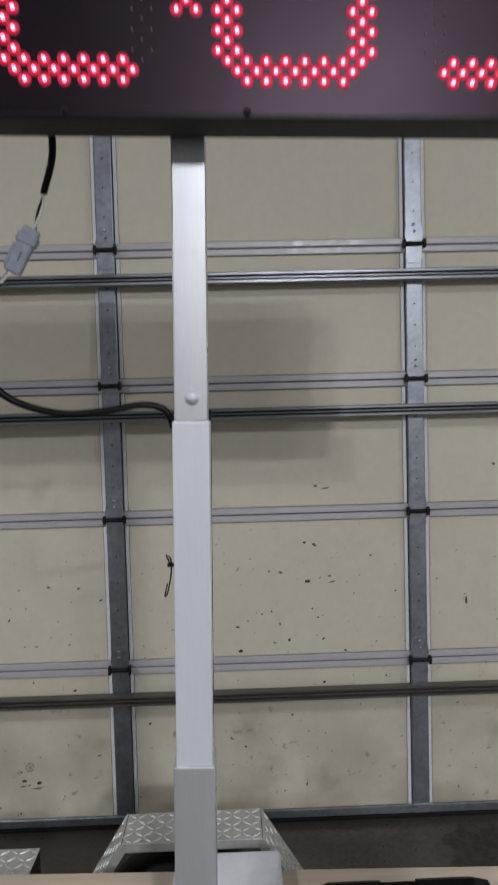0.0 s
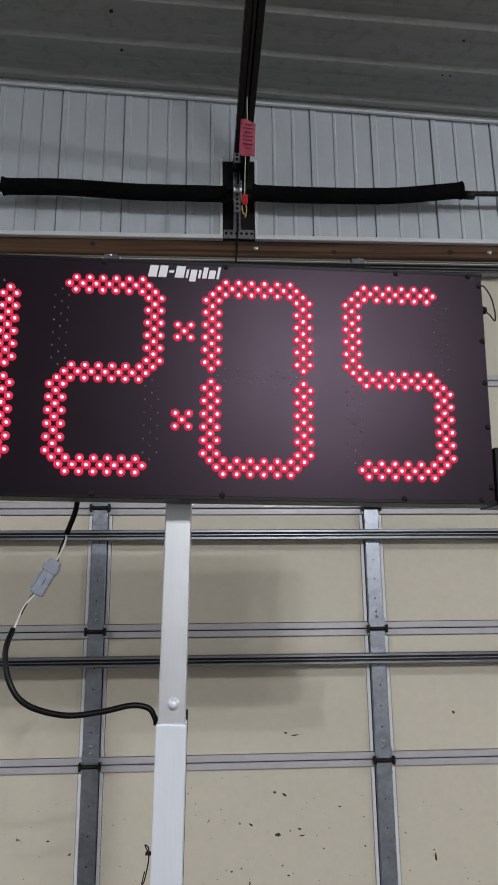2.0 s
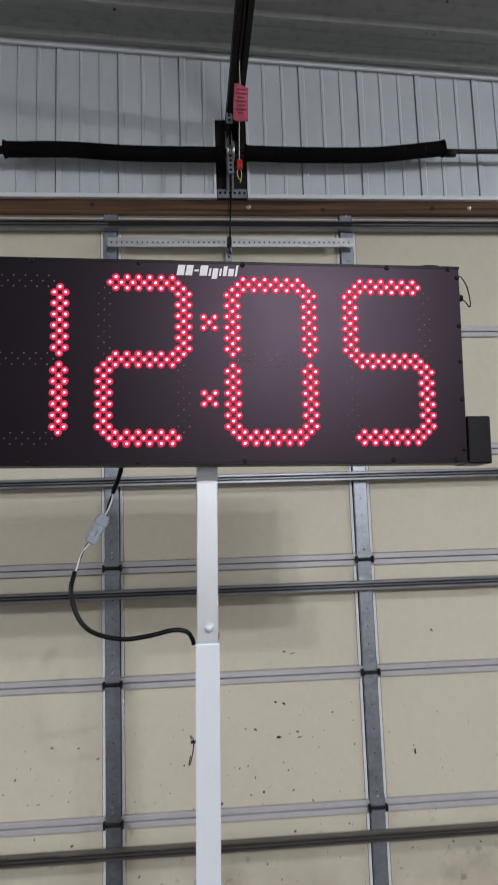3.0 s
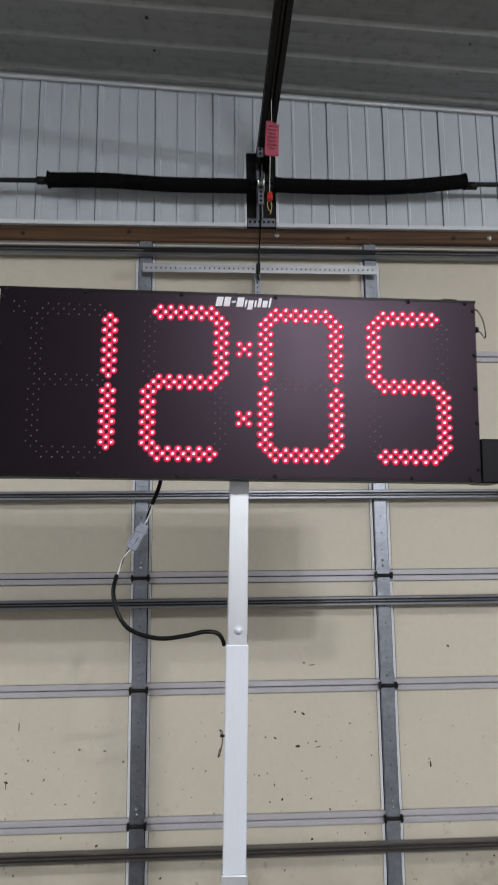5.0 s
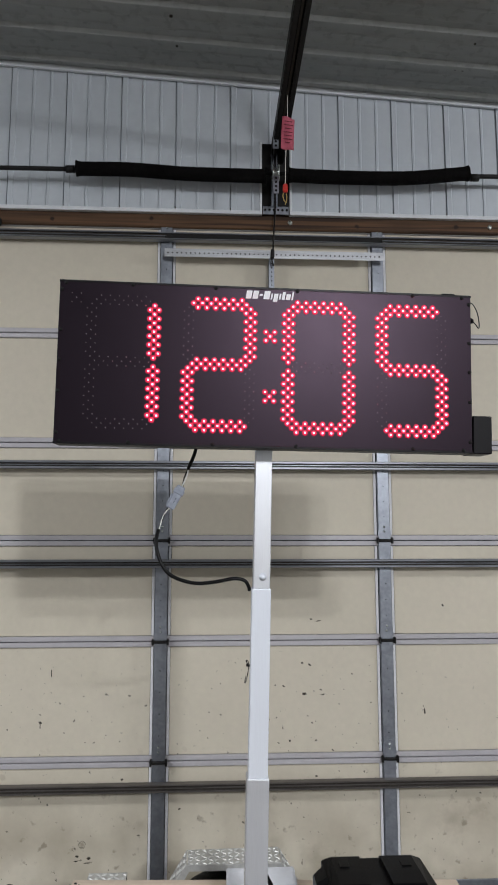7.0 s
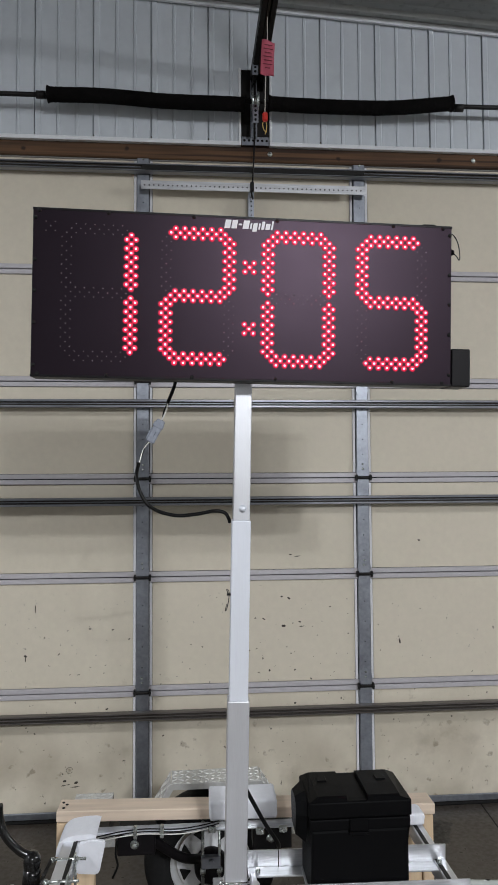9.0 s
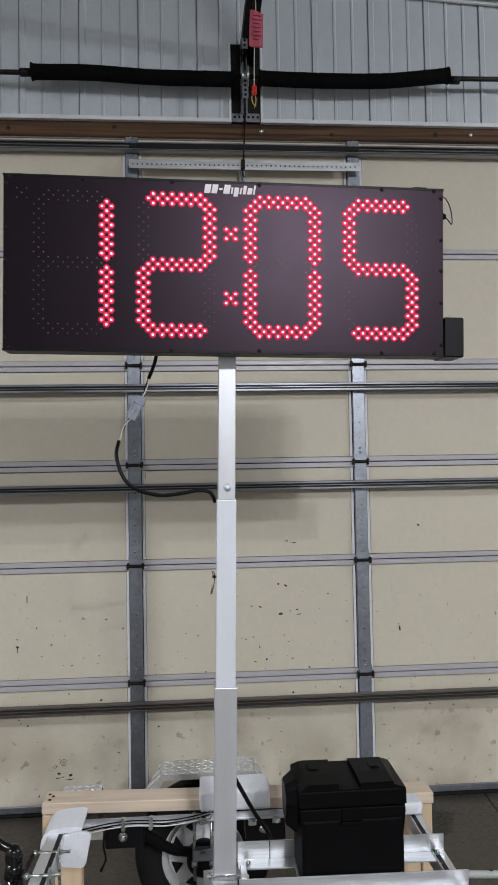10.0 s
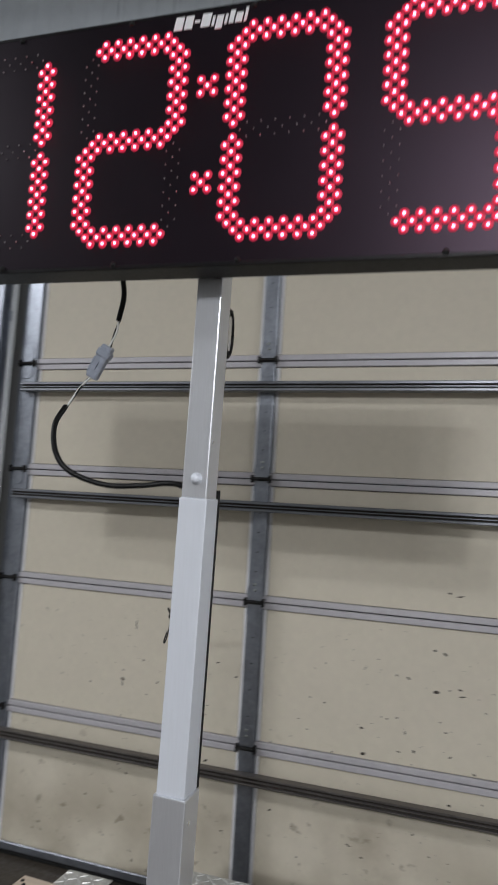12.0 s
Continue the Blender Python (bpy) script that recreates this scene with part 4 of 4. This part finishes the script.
for x0, x1, y, zt, flange in ((0.026, 0.652, 1.215, 0.622, -0.05), (0.02, 0.652, 1.018, 0.626, -0.04)):
    b = bm_new()
    box(b, x0, x1, y, y + 0.005, zt - 0.055, zt, 0.001)
    box(b, x0, x1, y + flange, y - 0.0005, zt - 0.055, zt - 0.050, 0.001)
    b.transform(Matrix.Translation((x0, y, zt)) @ pose(0, 0, 0, 0, 0.9, 0) @ Matrix.Translation((-x0, -y, -zt)))
    bar = part("cross_bar", b, M_ALU_X, trailer, "aluminium angle cross bar")
    b = bm_new()
    for x in (x0 + 0.03, x1 - 0.03):
        rod(b, (x, y + flange / 2, zt - 0.062), (x, y + flange / 2, zt - 0.040), 0.007, 6)
    part("bolt", b, M_ZINC, bar)
part("bar_splice", box(bm_new(), 0.121, 0.1235, 1.2125, 1.2145, 0.57, 0.621), M_SEAL, trailer, "dark joint between two bars")
b = bm_new()
box(b, 0.03, 0.05, 1.07, 1.18, 0.50, 0.575, 0.003)
rod(b, (0.04, 1.085, 0.575), (0.04, 1.085, 0.598), 0.012, 6)
part("mast_socket_lug", b, M_ALU, trailer, "aluminium lug with bolt")
b = bm_new()
box(b, -0.06, 0.015, 1.12, 1.215, 0.40, 0.498, 0.003)
box(b, -0.5045, -0.061, 1.14, 1.19, 0.44, 0.49, 0.003)
box(b, 0.0155, 0.6115, 1.14, 1.19, 0.44, 0.49, 0.003)
part("mast_beam", b, M_ALU_X, trailer, "aluminium beam under the mast")

# rear cross member with its black axle bracket and wiring
b = bm_new()
box(b, -0.475, 0.61, 1.500, 1.505, 0.553, 0.573, 0.001)
box(b, -0.475, 0.61, 1.484, 1.4995, 0.5525, 0.5555, 0.001)
part("rear_member", b, M_ALU_X, trailer, "aluminium channel under the plank")
for x0, x1, x in ((-0.40, -0.27, -0.341), (0.069, 0.205, 0.13)):
    axle = part("axle_bracket", box(bm_new(), x0, x1, 1.508, 1.60, 0.468, 0.5515, 0.004), M_BLACK, trailer, "black steel axle bracket")
    b = bm_new()
    lathe(b, [(0.0, -0.012), (0.008, -0.012), (0.0095, -0.01), (0.0095, -0.003), (0.015, -0.0025), (0.015, 0.0)], (x, 1.508, 0.507), "y", 14)
    part("bolt", b, M_ZINC, axle, "zinc bolt")
b = bm_new()
hose(b, spline([(-0.285, 1.53, 0.515), (-0.255, 1.56, 0.475), (-0.175, 1.62, 0.395), (-0.09, 1.70, 0.345)], 8), 0.017, 12)
part("torsion_arm", b, M_BLACK, trailer, "black torsion arm")
for k, (z, mat) in enumerate(((0.575, M_CABLE), (0.566, M_CABLE), (0.558, M_WHITE_WIRE))):
    b = bm_new()
    hose(b, spline([(-0.47, 1.473, z - 0.02), (-0.38, 1.471, z - 0.004), (-0.3, 1.473, z), (-0.2, 1.471, z - 0.004), (-0.12, 1.473, z + 0.002), (-0.05, 1.473, z + 0.016)], 6), 0.0021, 6)
    part("wire", b, mat, trailer)
for x in (-0.335, -0.245):
    b = bm_new()
    box(b, x - 0.006, x + 0.006, 1.462, 1.4775, 0.546, 0.588, 0.002)
    rod(b, (x, 1.461, 0.556), (x, 1.457, 0.556), 0.007, 8)
    part("wire_clip", b, M_ZINC, trailer, "small wire clip")
for x, z in ((-0.075, 0.565), (0.09, 0.552), (0.17, 0.556)):
    b = bm_new()
    box(b, x - 0.014, x + 0.014, 1.462, 1.4775, z - 0.01, z + 0.01, 0.003)
    rod(b, (x, 1.461, z), (x, 1.456, z), 0.007, 6)
    part("nut_block", b, M_ZINC, trailer)
# U-bolts and plate at the hub end
b = bm_new()
for x in (-0.105, -0.045):
    rod(b, (x, 1.60, 0.30), (x, 1.60, 0.53), 0.0055, 8)
    rod(b, (x, 1.60, 0.345), (x, 1.60, 0.365), 0.011, 6)
part("u_bolt", b, M_ZINC, trailer, "zinc U-bolt")
b = bm_new()
box(b, -0.112, -0.04, 1.585, 1.61, 0.368, 0.41, 0.003)
rod(b, (-0.075, 1.584, 0.393), (-0.075, 1.578, 0.393), 0.009, 10)
part("spring_plate", b, M_GALV, trailer, "dark steel spring plate")
b = bm_new()
box(b, -0.075, -0.03, 1.40, 1.408, 0.28, 0.44, 0.002)
part("bracket_plate", b, M_ALU, trailer, "aluminium bracket plate")

# wheel
HUB = Vector((-0.073, 1.77, 0.318))
wheel = part("wheel", lathe(bm_new(), [(0.150, -0.062), (0.155, -0.06), (0.156, -0.052), (0.144, -0.046), (0.136, -0.02), (0.128, 0.0), (0.128, 0.05), (0.15, 0.062)], HUB, "y", 48), M_RIM, trailer, "white steel spoked wheel rim")
b = bm_new()
lathe(b, [(0.150, -0.06), (0.165, -0.068), (0.2, -0.072), (0.232, -0.064), (0.246, -0.045), (0.252, -0.02), (0.252, 0.02), (0.246, 0.045), (0.232, 0.064), (0.2, 0.072), (0.165, 0.068), (0.150, 0.06)], HUB, "y", 56)
part("tyre", b, M_SEAL, wheel, "black rubber tyre")
b = bm_new()
lathe(b, [(0.128, -0.036), (0.10, -0.034), (0.06, -0.04), (0.05, -0.046), (0.0, -0.046)], HUB, "y", 48)
part("disc", b, M_RIM, wheel, "white wheel disc")
for k in range(8):
    b = bm_new()
    a = math.radians(22 + 45 * k)
    c, s = math.cos(a), math.sin(a)
    tri = [(0.082, 0.0), (0.118, -0.022), (0.118, 0.022)]
    prism(b, [(HUB.x + r * c - w * s, HUB.z + r * s + w * c) for r, w in tri], "y", HUB.y - 0.0425, HUB.y - 0.03)
    part("spoke_window", b, M_SEAL, wheel, "dark triangular window in the disc")
b = bm_new()
lathe(b, [(0.062, -0.05), (0.062, -0.085), (0.045, -0.1), (0.0, -0.1)], HUB, "y", 28)
part("hub", b, M_BLACK, wheel, "black hub")


def tread_sheet(name, x0, x1, y0, y1, label, parent, place, pitch=0.0225):
    """A sheet with raised lozenge bars, laid flat and then put in its place."""
    b = bm_new()
    box(b, x0, x1, y0, y1, -0.003, 0.0)
    nx, ny = int((x1 - x0) / pitch), int((y1 - y0) / pitch)
    for i in range(nx):
        for j in range(ny):
            cx, cy = x0 + (i + 0.5) * (x1 - x0) / nx, y0 + (j + 0.5) * (y1 - y0) / ny
            a = math.radians(40 if (i + j) % 2 else -40)
            c, s = math.cos(a), math.sin(a)
            ring = [(-0.0135, 0), (0, -0.0036), (0.0135, 0), (0, 0.0036)]
            low = [b.verts.new((cx + u * c - v * s, cy + u * s + v * c, 0.0)) for u, v in ring]
            top = [b.verts.new((cx + 0.6 * (u * c - v * s), cy + 0.6 * (u * s + v * c), 0.0024)) for u, v in ring]
            for k in range(4):
                b.faces.new((low[k], low[(k + 1) % 4], top[(k + 1) % 4], top[k]))
            b.faces.new(top)
    b.transform(place)
    return part(name, b, M_TREAD, parent, label)


fender = tread_sheet("fender", -0.168, 0.168, -0.062, 0.062, "diamond plate aluminium fender top", trailer, pose(-0.053, 1.75, 0.627, 0, -0.6, 0))
for s in (-1, 1):
    x = -0.053 + s * 0.172
    m = Matrix.Translation((x, 1.75, 0.627)) @ pose(0, 0, 0, 0, s * 58, 0)
    tread_sheet("sloped_side", 0.0 if s > 0 else -0.235, 0.235 if s > 0 else 0.0, -0.062, 0.062, "sloping diamond plate side", fender, m)
b = bm_new()
box(b, -0.225, 0.119, 1.684, 1.6875, 0.606, 0.6285, 0.001)
part("front_lip", b, M_TREAD, fender, "folded bright front lip")
for s in (-1, 1):
    b = bm_new()
    x = -0.053 + s * 0.172
    prism(b, [(x, 0.627), (x + s * 0.124, 0.429), (x + s * 0.104, 0.429), (x - s * 0.012, 0.606), (x - s * 0.012, 0.627)], "y", 1.6845, 1.6875)
    part("side_lip", b, M_TREAD, fender)
b = bm_new()
box(b, -0.145, 0.04, 1.806, 1.811, 0.50, 0.622, 0.001)
part("fender_bracket", b, M_TREAD, fender)

step = tread_sheet("step_plate", -0.07, 0.07, -0.055, 0.055, "small diamond plate step", trailer, pose(-0.512, 1.727, 0.565, 0, 0, 0))
b = bm_new()
box(b, -0.445, -0.4425, 1.672, 1.782, 0.455, 0.5615, 0.001)
box(b, -0.581, -0.4455, 1.778, 1.782, 0.475, 0.5615, 0.001)
part("step_bracket", b, M_DARK, step, "dark step bracket")
tread_sheet("corner_gusset", -0.03, 0.03, -0.03, 0.03, "small diamond plate gusset", trailer, pose(-0.438, 1.512, 0.53, 90, 0, 0))
b = bm_new()
hose(b, spline([(-0.40, 1.505, 0.53), (-0.405, 1.505, 0.48), (-0.398, 1.505, 0.44), (-0.415, 1.505, 0.40)], 5), 0.004, 6)
part("loose_lead", b, M_CABLE, trailer, "loose black lead end")
b = bm_new()
hose(b, spline([(0.012, 1.21, 0.83), (0.03, 1.212, 0.795), (0.08, 1.225, 0.70), (0.12, 1.24, 0.635), (0.135, 1.30, 0.58)], 8), 0.0065, 8)
tagged(part("battery_cable", b, M_CABLE), "thick black cable running down behind the mast", "cable")

# clamp rods through plates on the side rail
clamp = thing("rail_clamp", "zinc clamp of threaded rods and plates on the trailer rail", "clamp", (-0.53, 1.2, 0.56))
for y, z, x0, x1 in ((1.26, 0.60, -0.578, -0.468), (1.12, 0.612, -0.57, -0.468)):
    b = bm_new()
    rod(b, (x0, y, z), (x1, y, z), 0.0045, 10)
    rod(b, (x0 + 0.004, y, z), (x0 + 0.012, y, z), 0.009, 6)
    part("threaded_rod", b, M_ZINC, clamp, "zinc threaded rod")
    b = bm_new()
    box(b, -0.5035, -0.498, y - 0.012, y + 0.012, z - 0.12, z + 0.016, 0.002)
    box(b, -0.497, -0.4925, y - 0.006, y + 0.006, z - 0.006, z + 0.006, 0.001)
    part("clamp_plate", b, M_ZINC, clamp, "zinc clamp plate")
b = bm_new()
rod(b, (-0.575, 1.26, 0.60), (-0.585, 1.19, 0.585), 0.006, 8)
rod(b, (-0.585, 1.19, 0.585), (-0.57, 1.12, 0.612), 0.006, 8)
part("dark_link", b, M_DARK, clamp)

# tongue jack
SHIFT[0] += Vector((0.038, 0, 0))
jack = thing("tongue_jack", "black trailer tongue jack with crank and chrome hook", "trailer jack", (-0.64, 1.22, FLOOR))
b = bm_new()
rod(b, (-0.66, 1.22, FLOOR), (-0.66, 1.22, 0.56), 0.026, 18)
rod(b, (-0.66, 1.22, 0.56), (-0.66, 1.22, 0.602), 0.029, 18, 0.024)
part("post", b, M_GLOSS, jack, "black jack post")
b = bm_new()
lathe(b, [(0.0, 0.05), (0.016, 0.046), (0.024, 0.034), (0.026, 0.02), (0.024, 0.0)], (-0.66, 1.22, 0.60), "z", 16)
part("cap", b, M_GLOSS, jack, "rounded black cap")
b = bm_new()
hose(b, spline([(-0.66, 1.22, 0.632), (-0.70, 1.22, 0.655), (-0.74, 1.22, 0.70), (-0.757, 1.22, 0.75), (-0.76, 1.22, 0.79)], 6), 0.013, 10)
part("crank", b, M_GLOSS, jack, "black crank handle")
b = bm_new()
rod(b, (-0.69, 1.19, 0.505), (-0.625, 1.19, 0.505), 0.010, 10)
rod(b, (-0.675, 1.185, 0.505), (-0.665, 1.185, 0.505), 0.016, 10)
part("pull_pin", b, M_CHROME, jack, "chrome pull pin")
b = bm_new()
hose(b, spline([(-0.722, 1.15, 0.45), (-0.725, 1.15, 0.54), (-0.707, 1.15, 0.585), (-0.685, 1.15, 0.575), (-0.674, 1.15, 0.54), (-0.672, 1.15, 0.49)], 6), 0.007, 8)
part("hook", b, M_ALU, jack, "chrome hook")

SHIFT[0] -= Vector((0.038, 0, 0))

# ---- battery box ----
bat = thing("battery_box", "black plastic battery box with ridged lid on the trailer", "battery box", (0.33, 1.12, 0.572))
b = bm_new()
box(b, 0.194, 0.478, 1.032, 1.205, 0.5725, 0.7625, 0.008, 2)
body = part("body", b, M_PLASTIC, bat)
b = bm_new()
box(b, 0.190, 0.482, 1.027, 1.208, 0.763, 0.795, 0.004, 2)
part("rim", b, M_PLASTIC, bat, "raised rim")
b = bm_new()
# lid: tall skirt, two sloping humps with a saddle between
box(b, 0.187, 0.485, 1.023, 1.21, 0.7995, 0.844, 0.004, 2)
prism(b, [(1.0255, 0.8442), (1.0255, 0.846), (1.045, 0.847), (1.12, 0.848), (1.207, 0.848), (1.207, 0.8442)], "x", 0.297, 0.358)
for x0, x1 in ((0.189, 0.2968), (0.3582, 0.483)):
    n = len(b.verts)
    prism(b, [(1.0245, 0.8442), (1.0245, 0.855), (1.031, 0.859), (1.10, 0.861), (1.19, 0.861), (1.203, 0.855), (1.208, 0.8442)], "x", x0, x1)
    b.verts.ensure_lookup_table()
    mid = (x0 + x1) / 2
    for v in b.verts[n:]:
        outer = v.co.x < mid if x0 < 0.3 else v.co.x > mid
        if v.co.z > 0.852 and outer:
            v.co.x += 0.024 if x0 < 0.3 else -0.032
    box(b, mid - 0.014, mid + 0.014, 1.12, 1.15, 0.860, 0.8645, 0.001)
part("lid", b, M_PLASTIC, bat, "black ridged lid")
b = bm_new()
box(b, 0.304, 0.358, 1.0205, 1.0265, 0.762, 0.798, 0.002)
box(b, 0.302, 0.360, 1.016, 1.0315, 0.753, 0.7615, 0.002)
part("latch", b, M_PLASTIC, bat, "front latch tab")
for x, s in ((0.1865, -1), (0.4855, 1)):
    b = bm_new()
    prism(b, [(1.06, 0.75), (1.045, 0.80), (1.06, 0.838), (1.09, 0.852), (1.16, 0.852), (1.19, 0.83), (1.18, 0.76), (1.165, 0.72), (1.075, 0.71)], "x", x, x + s * (0.03 if s < 0 else 0.008))
    far = x + s * (0.03 if s < 0 else 0.008)
    for v in b.verts:
        if abs(v.co.x - far) < 0.001:
            v.co.y = 1.118 + (v.co.y - 1.118) * 0.72
            v.co.z = 0.785 + (v.co.z - 0.785) * 0.72
        if s > 0:
            v.co.z -= 0.03
    part("end_handle", b, M_PLASTIC, bat, "moulded end handle")
b = bm_new()
box(b, 0.19, 0.48, 1.045, 1.205, 0.5670, 0.5722, 0.001)
tagged(part("battery_tray", b, M_ALU_X), "aluminium tray plate under the battery box", "tray")

# ---- things on the floor ----
b = bm_new()
hose(b, spline([(1.05, 2.12, FLOOR + 0.016), (1.3, 2.10, FLOOR + 0.016), (1.7, 2.12, FLOOR + 0.016), (2.2, 2.2, FLOOR + 0.016)], 8), 0.016, 12)
pipe = tagged(part("floor_pipe", b, M_HOSE), "grey plastic pipe lying on the concrete floor", "pipe")
b = bm_new()
rod(b, (1.16, 2.111, FLOOR + 0.016), (1.175, 2.110, FLOOR + 0.016), 0.0172, 12)
part("black_band", b, M_SEAL, pipe, "black tape band")
